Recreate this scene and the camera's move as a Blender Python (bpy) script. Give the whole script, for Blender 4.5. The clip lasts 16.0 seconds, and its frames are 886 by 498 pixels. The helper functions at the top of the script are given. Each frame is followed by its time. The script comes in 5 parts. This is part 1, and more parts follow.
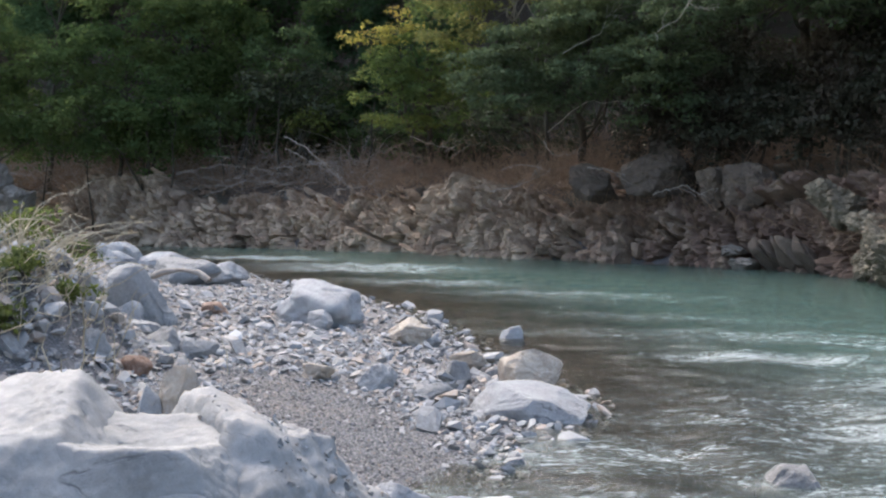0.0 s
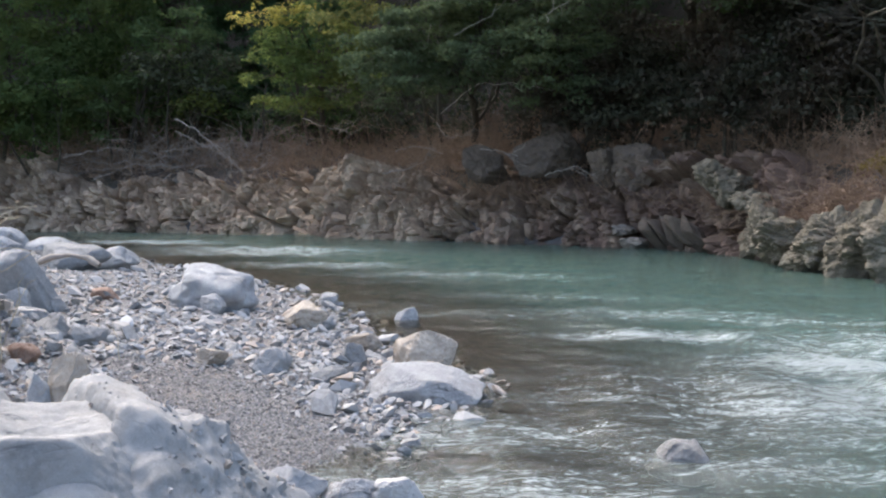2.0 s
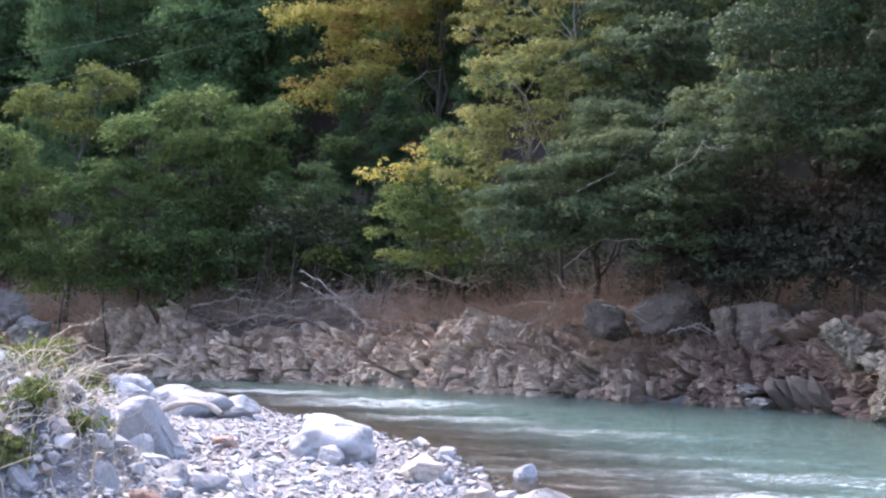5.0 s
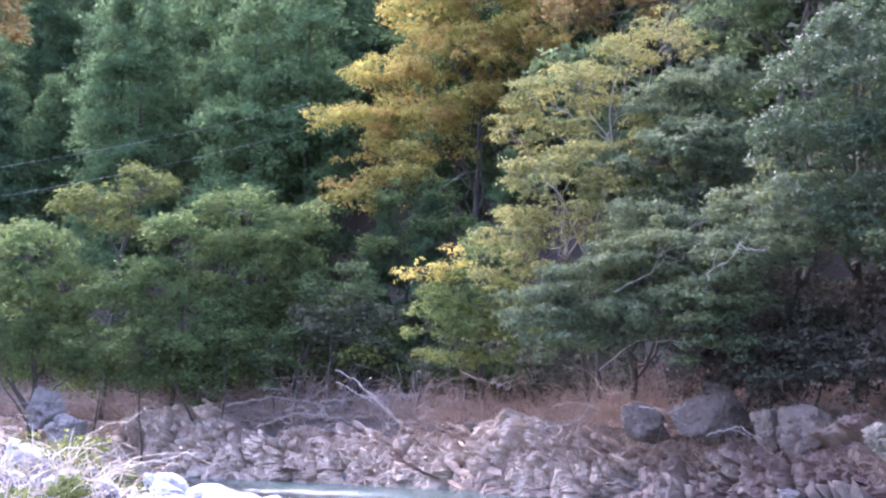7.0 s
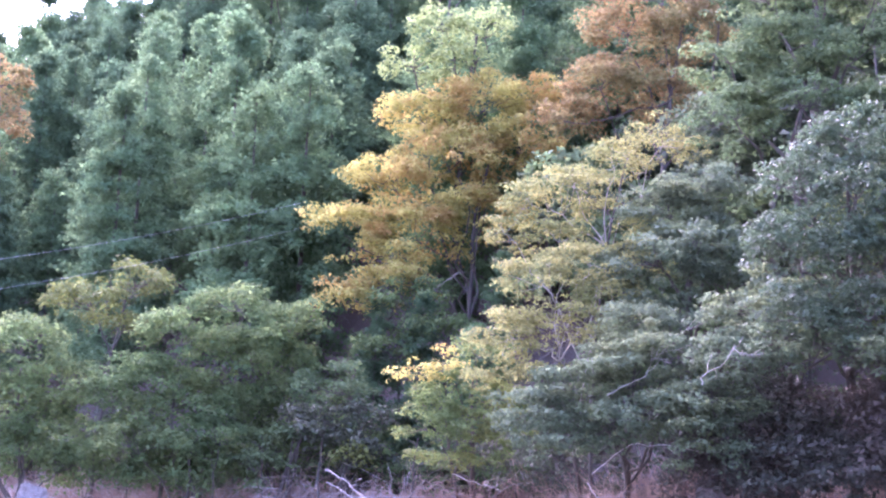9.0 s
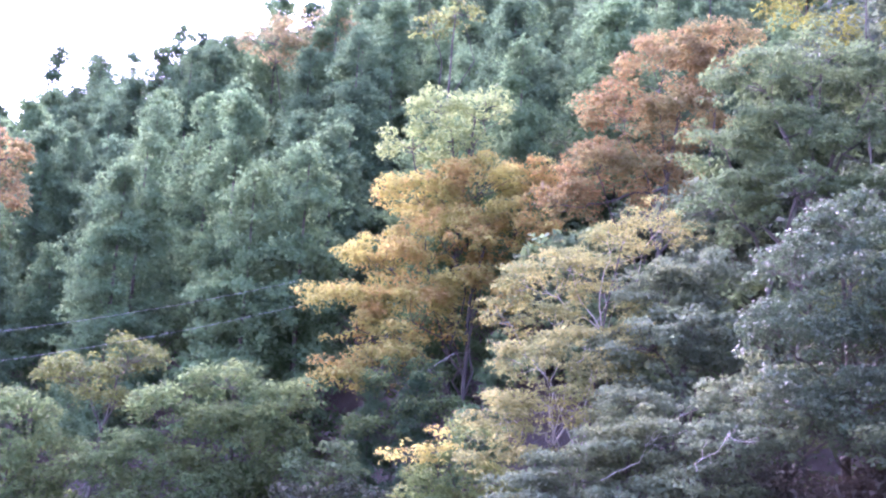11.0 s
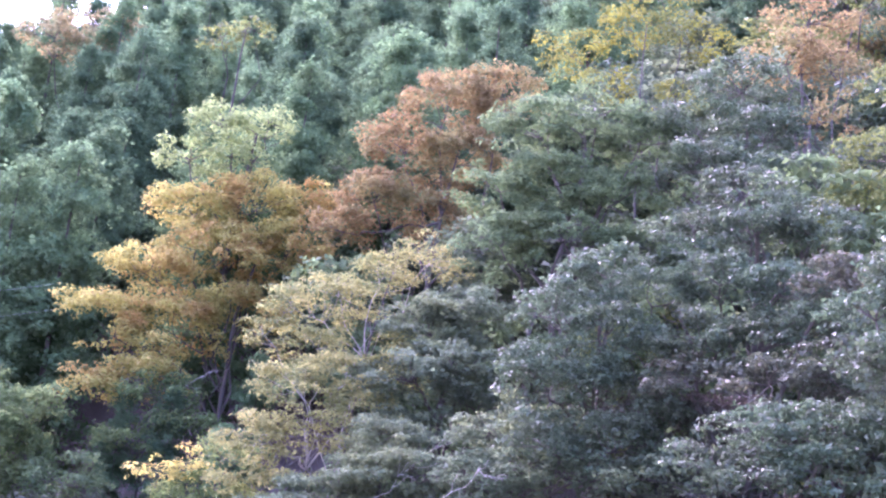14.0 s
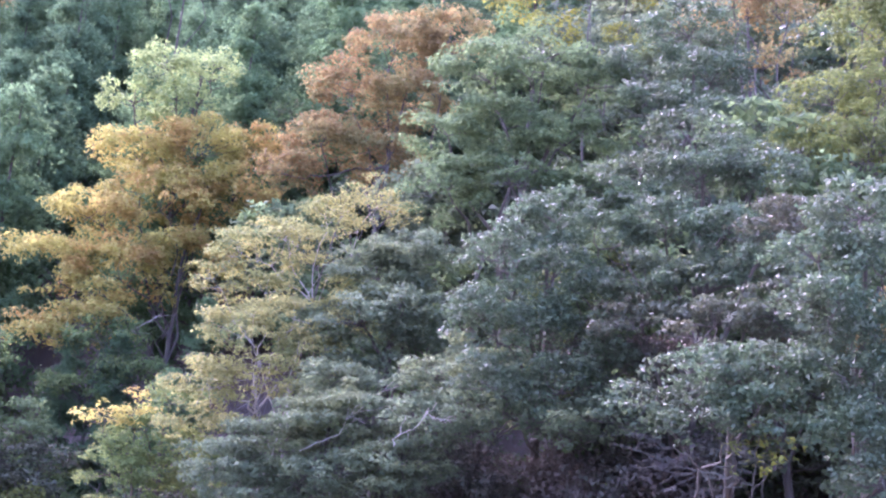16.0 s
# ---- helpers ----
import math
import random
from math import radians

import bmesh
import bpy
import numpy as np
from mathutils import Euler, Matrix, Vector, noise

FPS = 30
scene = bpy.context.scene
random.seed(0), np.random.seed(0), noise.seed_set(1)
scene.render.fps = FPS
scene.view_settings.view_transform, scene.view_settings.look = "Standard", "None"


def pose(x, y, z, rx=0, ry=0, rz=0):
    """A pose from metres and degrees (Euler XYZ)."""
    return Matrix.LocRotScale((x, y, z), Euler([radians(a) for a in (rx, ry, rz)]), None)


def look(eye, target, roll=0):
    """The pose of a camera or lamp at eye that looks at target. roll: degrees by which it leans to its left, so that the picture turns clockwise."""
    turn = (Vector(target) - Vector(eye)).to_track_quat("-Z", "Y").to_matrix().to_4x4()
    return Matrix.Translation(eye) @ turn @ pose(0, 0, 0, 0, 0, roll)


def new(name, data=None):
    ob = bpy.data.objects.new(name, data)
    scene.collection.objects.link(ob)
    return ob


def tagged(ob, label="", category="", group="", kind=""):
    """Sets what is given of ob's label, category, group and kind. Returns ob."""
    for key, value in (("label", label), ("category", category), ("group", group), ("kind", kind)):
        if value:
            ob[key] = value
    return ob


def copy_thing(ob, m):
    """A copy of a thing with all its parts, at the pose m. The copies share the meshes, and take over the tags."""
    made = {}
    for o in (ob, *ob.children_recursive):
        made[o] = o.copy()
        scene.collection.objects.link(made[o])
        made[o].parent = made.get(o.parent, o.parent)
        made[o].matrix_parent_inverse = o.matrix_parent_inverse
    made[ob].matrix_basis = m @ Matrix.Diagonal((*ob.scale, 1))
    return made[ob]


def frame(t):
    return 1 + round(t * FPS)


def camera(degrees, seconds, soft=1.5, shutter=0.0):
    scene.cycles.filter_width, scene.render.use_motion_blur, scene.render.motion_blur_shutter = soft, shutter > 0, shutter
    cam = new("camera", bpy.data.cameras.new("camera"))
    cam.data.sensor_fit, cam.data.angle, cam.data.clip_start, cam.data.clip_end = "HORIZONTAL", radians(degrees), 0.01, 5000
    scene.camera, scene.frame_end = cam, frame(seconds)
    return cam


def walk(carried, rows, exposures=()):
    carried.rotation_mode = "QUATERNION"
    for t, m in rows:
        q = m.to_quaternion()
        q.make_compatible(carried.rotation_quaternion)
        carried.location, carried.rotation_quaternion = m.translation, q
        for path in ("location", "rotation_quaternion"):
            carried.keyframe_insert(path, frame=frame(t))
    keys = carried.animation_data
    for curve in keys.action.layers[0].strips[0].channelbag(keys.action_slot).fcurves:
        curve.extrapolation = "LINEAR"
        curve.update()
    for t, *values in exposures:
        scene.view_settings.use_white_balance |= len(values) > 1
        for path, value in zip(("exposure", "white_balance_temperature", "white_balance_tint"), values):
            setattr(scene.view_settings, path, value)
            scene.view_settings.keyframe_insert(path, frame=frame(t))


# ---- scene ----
cam = camera(37.49, 16.0, soft=2.2)
EYE = 1.7
# seconds, tilt, lean, turn: a standing handheld shot
ROWS = [
    (0.0, 87.496, -0.000, 0.000),
    (0.5, 87.127, 0.219, -0.445),
    (1.0, 87.062, 0.159, -1.872),
    (1.5, 86.614, 0.299, -3.418),
    (2.0, 86.690, 0.327, -4.662),
    (2.5, 86.821, 0.353, -4.527),
    (3.0, 87.955, 0.094, -4.695),
    (3.5, 89.929, 0.144, -3.343),
    (4.0, 91.379, 0.066, -1.710),
    (4.5, 92.390, -0.325, -0.394),
    (7.0, 97.786, -1.125, 2.178),
    (7.5, 98.784, -1.201, 2.020),
    (8.0, 100.315, -1.466, 2.104),
    (8.5, 101.500, -1.752, 1.737),
    (9.0, 102.178, -1.954, 1.763),
    (11.5, 106.466, -3.369, 0.697),
    (12.0, 106.933, -3.328, -1.124),
    (12.5, 107.143, -3.230, -2.609),
    (13.0, 107.525, -4.011, -4.692),
    (13.5, 107.544, -5.061, -7.662),
    (14.0, 107.578, -4.858, -9.724),
    (14.5, 107.015, -4.881, -10.596),
    (15.0, 106.461, -4.609, -11.122),
    (15.5, 106.101, -4.166, -11.265),
    (16.0, 105.269, -4.057, -11.875),
]
EXPOSURES = [(0.0, 1.78, 6450, 9), (3.0, 1.98, 6400, 10), (4.5, 2.5, 6150, 18), (7.0, 3.6, 5550, 40), (9.0, 4.22, 5350, 61), (12.5, 4.1, 5300, 70), (16.0, 4.0, 5300, 60)]
walk(cam, [(t, pose(0, 0, EYE, rx, ry, rz)) for t, rx, ry, rz in ROWS], EXPOSURES)

# ---- light: a valley in open shade under a bright sky ----
world = bpy.data.worlds.new("sky")
scene.world = world
world.use_nodes = True
wn, wl = world.node_tree.nodes, world.node_tree.links
sky = wn.new("ShaderNodeTexSky")
sky.sky_type = "NISHITA"
sky.sun_disc = False
sky.sun_elevation = radians(52)
sky.sun_rotation = radians(-28)
sky.air_density, sky.dust_density, sky.ozone_density = 1.0, 4.0, 1.0
wl.new(sky.outputs[0], wn["Background"].inputs[0])
wn["Background"].inputs[1].default_value = 0.15
sun = new("sun", bpy.data.lights.new("sun", "SUN"))
sun.data.energy, sun.data.angle, sun.data.color = 0.5, radians(40), (1.0, 0.96, 0.9)
sun.matrix_world = look((0, 0, 60), (math.sin(radians(28)) * 30, -math.cos(radians(28)) * 30, 60 - 30 * math.tan(radians(52))))

# ---- materials ----
class Nodes:
    def __init__(self, name):
        self.mat = bpy.data.materials.new(name)
        self.mat.use_nodes = True
        self.t = self.mat.node_tree
        self.bsdf = self.t.nodes["Principled BSDF"]
        self.out = self.t.nodes["Material Output"]
        self.pos = self.t.nodes.new("ShaderNodeNewGeometry")

    def link(self, a, b):
        self.t.links.new(a, b)

    def put(self, sock, v):
        if isinstance(v, bpy.types.NodeSocket):
            self.link(v, sock)
        elif isinstance(v, tuple) and len(v) == 3 and sock.type == "RGBA":
            sock.default_value = (*v, 1)
        else:
            sock.default_value = v

    def world(self):
        return self.pos.outputs["Position"]

    def island(self):
        return self.pos.outputs["Random Per Island"]

    def local(self):
        return self.t.nodes.new("ShaderNodeTexCoord").outputs["Object"]

    def rand(self):
        return self.t.nodes.new("ShaderNodeObjectInfo").outputs["Random"]

    def attr(self, name):
        a = self.t.nodes.new("ShaderNodeAttribute")
        a.attribute_name = name
        return a.outputs["Fac"]

    def scaled(self, vec, s, turn=(0, 0, 0)):
        m = self.t.nodes.new("ShaderNodeMapping")
        self.link(vec, m.inputs["Vector"])
        m.inputs["Scale"].default_value = s
        m.inputs["Rotation"].default_value = turn
        return m.outputs[0]

    def noise(self, vec, scale, detail=4, rough=0.6, warp=0.0):
        n = self.t.nodes.new("ShaderNodeTexNoise")
        self.link(vec, n.inputs["Vector"])
        n.inputs["Scale"].default_value, n.inputs["Detail"].default_value = scale, detail
        n.inputs["Roughness"].default_value, n.inputs["Distortion"].default_value = rough, warp
        return n.outputs["Fac"]

    def cells(self, vec, scale, feature="F1"):
        n = self.t.nodes.new("ShaderNodeTexVoronoi")
        n.feature = feature
        self.link(vec, n.inputs["Vector"])
        n.inputs["Scale"].default_value = scale
        return n.outputs["Distance"]

    def ramp(self, fac, *stops):
        r = self.t.nodes.new("ShaderNodeValToRGB")
        self.link(fac, r.inputs[0])
        e = r.color_ramp.elements
        while len(e) < len(stops):
            e.new(0.5)
        for el, (p, c) in zip(e, stops):
            el.position = p
            el.color = (c, c, c, 1) if isinstance(c, (int, float)) else (*c, 1)
        return r.outputs[0]

    def mix(self, fac, a, b, mode="MIX"):
        m = self.t.nodes.new("ShaderNodeMix")
        m.data_type, m.blend_type = "RGBA", mode
        self.put(m.inputs[0], fac)
        self.put(m.inputs[6], a)
        self.put(m.inputs[7], b)
        return m.outputs[2]

    def sums(self, op, a, b):
        m = self.t.nodes.new("ShaderNodeMath")
        m.operation = op
        self.put(m.inputs[0], a)
        self.put(m.inputs[1], b)
        return m.outputs[0]

    def bump(self, height, strength=0.5, dist=0.02):
        b = self.t.nodes.new("ShaderNodeBump")
        b.inputs["Strength"].default_value, b.inputs["Distance"].default_value = strength, dist
        self.link(height, b.inputs["Height"])
        self.link(b.outputs[0], self.bsdf.inputs["Normal"])
        return b.outputs[0]

    def set(self, **kw):
        for k, v in kw.items():
            self.put(self.bsdf.inputs["IOR" if k == "ior" else k.replace("_", " ").title()], v)
        return self.mat


def rock_material(name, a, b, c, size=1.0, vein=0.5, rough=0.75, stain=(0.25, 0.17, 0.1), stained=0.35, local=True, moss_shaded=False, bumpy=0.9):
    """Stone: large patches of a and b, grains of c, pale veins and rusty stains."""
    n = Nodes(name)
    v = n.local() if local else n.world()
    big = n.noise(v, 1.6 / size, 5, 0.6, 0.4)
    col = n.mix(n.ramp(big, (0.35, 0), (0.65, 1)), a, b)
    col = n.mix(n.ramp(n.noise(v, 14 / size, 6, 0.7), (0.45, 0), (0.75, 0.8)), col, c)
    crack = n.noise(n.scaled(v, (1, 1.7, 2.3), (0.5, 0.3, 0.8)), 0.9 / size, 3, 0.6, 0.8)
    patch = n.ramp(n.noise(v, 1.1 / size, 3), (0.5, 0), (0.62, 1))
    line = n.sums("MULTIPLY", n.ramp(n.sums("ABSOLUTE", n.sums("SUBTRACT", crack, 0.5), 0.0), (0.0, 1), (0.013, 0)), patch)
    col = n.mix(n.sums("MULTIPLY", line, vein), col, (0.12, 0.12, 0.12))
    col = n.mix(n.sums("MULTIPLY", n.ramp(n.noise(v, 3.1 / size, 5, 0.7, 0.8), (0.55, 0), (0.72, 1)), stained), col, stain)
    if moss_shaded:  # brown moss patches; downstream, the overhanging trees' shade is painted into the colour
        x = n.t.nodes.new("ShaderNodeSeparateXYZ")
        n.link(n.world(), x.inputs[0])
        moss_and_shade = n.sums("ADD", n.ramp(n.sums("MULTIPLY", x.outputs[0], 0.1), (0.05, 0), (0.55, 0.85)), n.sums("MULTIPLY", n.sums("SUBTRACT", n.noise(n.world(), 0.9, 5, 0.65), 0.45), 3.2))
        col = n.mix(moss_and_shade, col, n.mix(n.noise(n.world(), 2.5, 5), (0.13, 0.08, 0.055), (0.23, 0.145, 0.10)))
    tone = n.ramp(n.rand(), (0.0, 0.72), (1.0, 1.15))
    col = n.mix(1.0, col, tone, "MULTIPLY")
    speck = n.noise(v, 60 / size, 4, 0.7)
    col = n.mix(n.ramp(speck, (0.55, 0), (0.7, 0.5)), col, (0.10, 0.095, 0.09))
    h = n.sums("ADD", n.noise(v, 7 / size, 9, 0.78), n.sums("MULTIPLY", line, -0.4))
    n.bump(h, bumpy, 0.06 * size)
    return n.set(base_color=col, roughness=rough)


def leaf_material(name, dark, mid, light, odd=None, gloss=0.45, glow=0.35, shine=0.2, each=False):
    """Leaves: a tone of its own for each leaf, drifting from clump to clump, with some light coming through."""
    n = Nodes(name)
    col = n.ramp(n.island(), (0.0, dark), (0.5, mid), (1.0, light))
    col = n.mix(0.45, col, mid)
    if odd:
        col = n.mix(n.ramp(n.noise(n.world(), 0.55, 3, 0.6), (0.46, 0), (0.6, 0.85)), col, odd)
    col = n.mix(1.0, col, n.ramp(n.noise(n.world(), 1.5, 3, 0.6), (0.3, 0.75), (0.7, 1.2)), "MULTIPLY")
    if each:  # one tree darker, the next lighter
        col = n.mix(1.0, col, n.ramp(n.rand(), (0.0, (0.74, 0.76, 0.80)), (0.5, (0.98, 0.98, 0.98)), (1.0, (1.22, 1.18, 1.08))), "MULTIPLY")
    n.set(base_color=col, roughness=gloss)
    n.bsdf.inputs["Specular IOR Level"].default_value = shine
    tr = n.t.nodes.new("ShaderNodeBsdfTranslucent")
    n.link(col, tr.inputs[0])
    m = n.t.nodes.new("ShaderNodeMixShader")
    m.inputs[0].default_value = glow * 1.15
    n.link(n.bsdf.outputs[0], m.inputs[1])
    n.link(tr.outputs[0], m.inputs[2])
    n.link(m.outputs[0], n.out.inputs[0])
    return n.mat


def bark_material(name, a, b):
    n = Nodes(name)
    v = n.scaled(n.world(), (1, 1, 0.25))
    f = n.noise(v, 14, 6, 0.7)
    col = n.mix(f, a, b)
    col = n.mix(n.ramp(n.noise(n.world(), 1.7, 4), (0.5, 0), (0.7, 0.4)), col, (0.10, 0.115, 0.08))
    n.bump(f, 0.6, 0.02)
    return n.set(base_color=col, roughness=0.9)


STONE_GREY = rock_material("pale_grey_limestone", (0.385, 0.385, 0.381), (0.269, 0.269, 0.273), (0.462, 0.454, 0.443), 0.6, 0.9, 0.75, (0.277, 0.239, 0.193), 0.4)
STONE_PALE = rock_material("pale_smooth_limestone", (0.308, 0.300, 0.286), (0.223, 0.218, 0.209), (0.362, 0.353, 0.339), 0.4, 1.0, 0.7, (0.370, 0.331, 0.285), 0.4, bumpy=0.55)
STONE_BLUE = rock_material("blue_grey_stone", (0.239, 0.236, 0.235), (0.323, 0.320, 0.312), (0.400, 0.393, 0.377), 0.5, 0.5, 0.75, (0.216, 0.193, 0.162), 0.35)
STONE_BROWN = rock_material("tan_brown_stone", (0.400, 0.339, 0.269), (0.323, 0.262, 0.200), (0.477, 0.431, 0.377), 0.5, 0.4, 0.8, (0.208, 0.123, 0.069), 0.45)
# bank stones: their colours are lowered to include the bank's shade
STONE_BANK = rock_material("shade_toned_bank_stone", (0.238, 0.207, 0.172), (0.141, 0.119, 0.092), (0.317, 0.286, 0.246), 0.5, 0.6, 0.9, (0.114, 0.079, 0.048), 0.7)
STONE_RUST = rock_material("rusty_stone", (0.308, 0.169, 0.108), (0.254, 0.154, 0.108), (0.370, 0.277, 0.216), 0.5, 0.3)
STONE_LICHEN = rock_material("lichened_pale_rock", (0.205, 0.170, 0.118), (0.078, 0.063, 0.039), (0.285, 0.243, 0.178), 0.35, 0.4, 0.95, (0.079, 0.070, 0.035), 0.95)
STONE_WET = rock_material("wet_dark_stone", (0.131, 0.127, 0.123), (0.200, 0.196, 0.193), (0.246, 0.239, 0.231), 0.4, 0.3, 0.3)
STONE_MIXED = rock_material("rough_conglomerate", (0.400, 0.385, 0.366), (0.293, 0.281, 0.262), (0.477, 0.462, 0.439), 0.3, 0.2, 0.85, (0.262, 0.200, 0.146), 0.5, bumpy=0.4)
# slabs: the darkness under the trees is put into this base colour
SLAB_SHADED = rock_material("shade_dark_lichen_slab", (0.150, 0.110, 0.079), (0.088, 0.063, 0.044), (0.202, 0.158, 0.119), 0.5, 0.4, 0.9, (0.062, 0.048, 0.031), 0.4)


def gravel_material():
    n = Nodes("river_gravel")
    tone = n.ramp(n.island(), (0.0, (0.108, 0.106, 0.104)), (0.3, (0.216, 0.212, 0.206)), (0.55, (0.308, 0.303, 0.293)), (0.75, (0.277, 0.246, 0.208)), (0.86, (0.339, 0.254, 0.185)), (0.93, (0.200, 0.169, 0.146)), (1.0, (0.477, 0.470, 0.462)))
    col = n.mix(n.ramp(n.noise(n.world(), 30, 5, 0.7), (0.4, 0), (0.7, 0.5)), tone, (0.385, 0.385, 0.385))
    n.bump(n.noise(n.world(), 45, 5, 0.7), 0.4, 0.01)
    return n.set(base_color=col, roughness=0.8)


def cobble_material():
    n = Nodes("river_cobble")
    tone = n.ramp(n.rand(), (0.0, (0.123, 0.122, 0.119)), (0.3, (0.231, 0.231, 0.235)), (0.6, (0.323, 0.323, 0.323)), (0.78, (0.308, 0.262, 0.216)), (0.88, (0.354, 0.246, 0.169)), (1.0, (0.477, 0.470, 0.462)))
    v = n.local()
    col = n.mix(n.ramp(n.noise(v, 4, 5, 0.7), (0.4, 0), (0.7, 0.45)), tone, (0.385, 0.385, 0.385))
    n.bump(n.noise(v, 8, 6, 0.7), 0.4, 0.02)
    return n.set(base_color=col, roughness=0.78)


def ground_material():
    n = Nodes("ground_cover")
    w = n.world()
    grain = n.noise(w, 28, 6, 0.75)
    sand = n.mix(grain, (0.088, 0.080, 0.080), (0.216, 0.208, 0.204))
    sand = n.mix(n.ramp(n.noise(w, 1.3, 4), (0.45, 0), (0.65, 0.6)), sand, (0.192, 0.160, 0.136))
    litter = n.mix(n.noise(w, 9, 6, 0.75), (0.04, 0.03, 0.022), (0.12, 0.08, 0.055))
    litter = n.mix(n.ramp(n.noise(w, 0.6, 4), (0.5, 0), (0.68, 0.6)), litter, (0.05, 0.06, 0.03))
    col = n.mix(n.attr("wooded"), sand, litter)
    pebble = n.noise(w, 75, 2, 0.6)
    col = n.mix(n.ramp(pebble, (0.38, 0.75), (0.5, 0)), col, (0.040, 0.038, 0.036))
    col = n.mix(n.ramp(pebble, (0.58, 0), (0.68, 0.6)), col, (0.336, 0.320, 0.304))
    col = n.mix(n.attr("wet"), col, (0.05, 0.043, 0.038))
    n.bump(grain, 0.8, 0.03)
    return n.set(base_color=col, roughness=0.9)


def water_material():
    n = Nodes("turquoise_river_water")
    w = n.world()
    along = n.scaled(w, (0.4, 1.0, 1.0), (0, 0, radians(44)))
    # foam where the water breaks, and pale specks painted in as sky glints
    ragged = n.noise(along, 10.0, 8, 0.75, 0.9)
    fine = n.noise(along, 48, 5, 0.75)
    broken = n.sums("ADD", n.sums("MULTIPLY", ragged, 0.55), n.sums("MULTIPLY", fine, 0.45))
    foam_glint = n.ramp(n.sums("ADD", n.sums("MULTIPLY", n.attr("foam_glint"), 0.27), broken), (0.585, 0), (0.78, 0.8))
    body = n.mix(n.noise(along, 0.9, 4), (0.049, 0.087, 0.074), (0.085, 0.136, 0.115))
    col = n.mix(foam_glint, body, (0.525, 0.574, 0.574))
    n.bump(n.sums("ADD", n.noise(along, 15, 6, 0.7), n.sums("MULTIPLY", n.noise(along, 55, 3), 0.4)), 0.45, 0.025)
    n.set(base_color=col, roughness=n.mix(foam_glint, (0.06, 0.06, 0.06), (0.6, 0.6, 0.6)), ior=1.33)
    clear = n.t.nodes.new("ShaderNodeBsdfTransparent")
    clear.inputs[0].default_value = (0.75, 0.72, 0.66, 1)
    m = n.t.nodes.new("ShaderNodeMixShader")
    deep = n.sums("MAXIMUM", n.attr("depth"), foam_glint)
    n.link(deep, m.inputs[0])
    n.link(clear.outputs[0], m.inputs[1])
    n.link(n.bsdf.outputs[0], m.inputs[2])
    gl = n.t.nodes.new("ShaderNodeBsdfGlossy")
    gl.inputs["Roughness"].default_value = 0.08
    n.link(n.bsdf.inputs["Normal"].links[0].from_socket, gl.inputs["Normal"])
    fr = n.t.nodes.new("ShaderNodeFresnel")
    n.link(n.bsdf.inputs["Normal"].links[0].from_socket, fr.inputs["Normal"])
    fr.inputs[0].default_value = 1.33
    m2 = n.t.nodes.new("ShaderNodeMixShader")
    n.link(n.sums("MULTIPLY", fr.outputs[0], n.sums("SUBTRACT", 1.0, deep)), m2.inputs[0])
    n.link(m.outputs[0], m2.inputs[1])
    n.link(gl.outputs[0], m2.inputs[2])
    n.link(m2.outputs[0], n.out.inputs[0])
    return n.mat


def twig_material(name, a, b):
    n = Nodes(name)
    col = n.mix(n.island(), a, b)
    col = n.mix(n.ramp(n.noise(n.world(), 12, 4), (0.4, 0), (0.7, 0.5)), col, (0.1, 0.08, 0.06))
    return n.set(base_color=col, roughness=0.85)


def fine_gravel_material():
    n = Nodes("fine_dark_gravel")
    tone = n.ramp(n.island(), (0.0, (0.069, 0.065, 0.062)), (0.5, (0.162, 0.154, 0.146)), (0.84, (0.246, 0.235, 0.223)), (0.94, (0.185, 0.146, 0.115)), (1.0, (0.354, 0.347, 0.331)))
    return n.set(base_color=tone, roughness=0.85)


FINE = fine_gravel_material()
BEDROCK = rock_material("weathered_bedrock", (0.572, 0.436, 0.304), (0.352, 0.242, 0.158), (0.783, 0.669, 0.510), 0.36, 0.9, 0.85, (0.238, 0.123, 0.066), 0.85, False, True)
GRAVEL, COBBLE, GROUND, WATER = gravel_material(), cobble_material(), ground_material(), water_material()
BRUSH = twig_material("dry_brown_brush", (0.18, 0.112, 0.07), (0.34, 0.23, 0.15))
DEADWOOD = twig_material("bleached_dead_wood", (0.24, 0.20, 0.17), (0.36, 0.32, 0.275))
STRAW = twig_material("dry_straw_stalk", (0.50, 0.44, 0.32), (0.38, 0.31, 0.2))
BARK = bark_material("grey_brown_bark", (0.03, 0.025, 0.016), (0.08, 0.066, 0.046))
LEAF_OCHRE = leaf_material("dull_ochre_leaf", (0.15, 0.13, 0.055), (0.21, 0.18, 0.07), (0.27, 0.225, 0.095), (0.14, 0.15, 0.065), 0.75, 0.45)
BARK_PALE = bark_material("pale_bark", (0.15, 0.135, 0.10), (0.27, 0.245, 0.195))
WIRE = Nodes("grey_cable").set(base_color=(0.2, 0.2, 0.2), roughness=0.5)
LEAF_CEDAR = leaf_material("cedar_foliage", (0.068, 0.121, 0.052), (0.086, 0.149, 0.066), (0.109, 0.173, 0.081), (0.094, 0.147, 0.063), 0.9, 0.5, 0.08, True)
LEAF_GREEN = leaf_material("green_leaf", (0.062, 0.104, 0.036), (0.09, 0.142, 0.048), (0.125, 0.18, 0.064), (0.115, 0.152, 0.048), 0.8, 0.55)
LEAF_BRIGHT = leaf_material("yellow_green_leaf", (0.080, 0.107, 0.026), (0.123, 0.146, 0.037), (0.176, 0.193, 0.056), (0.092, 0.116, 0.036), 0.75, 0.45)
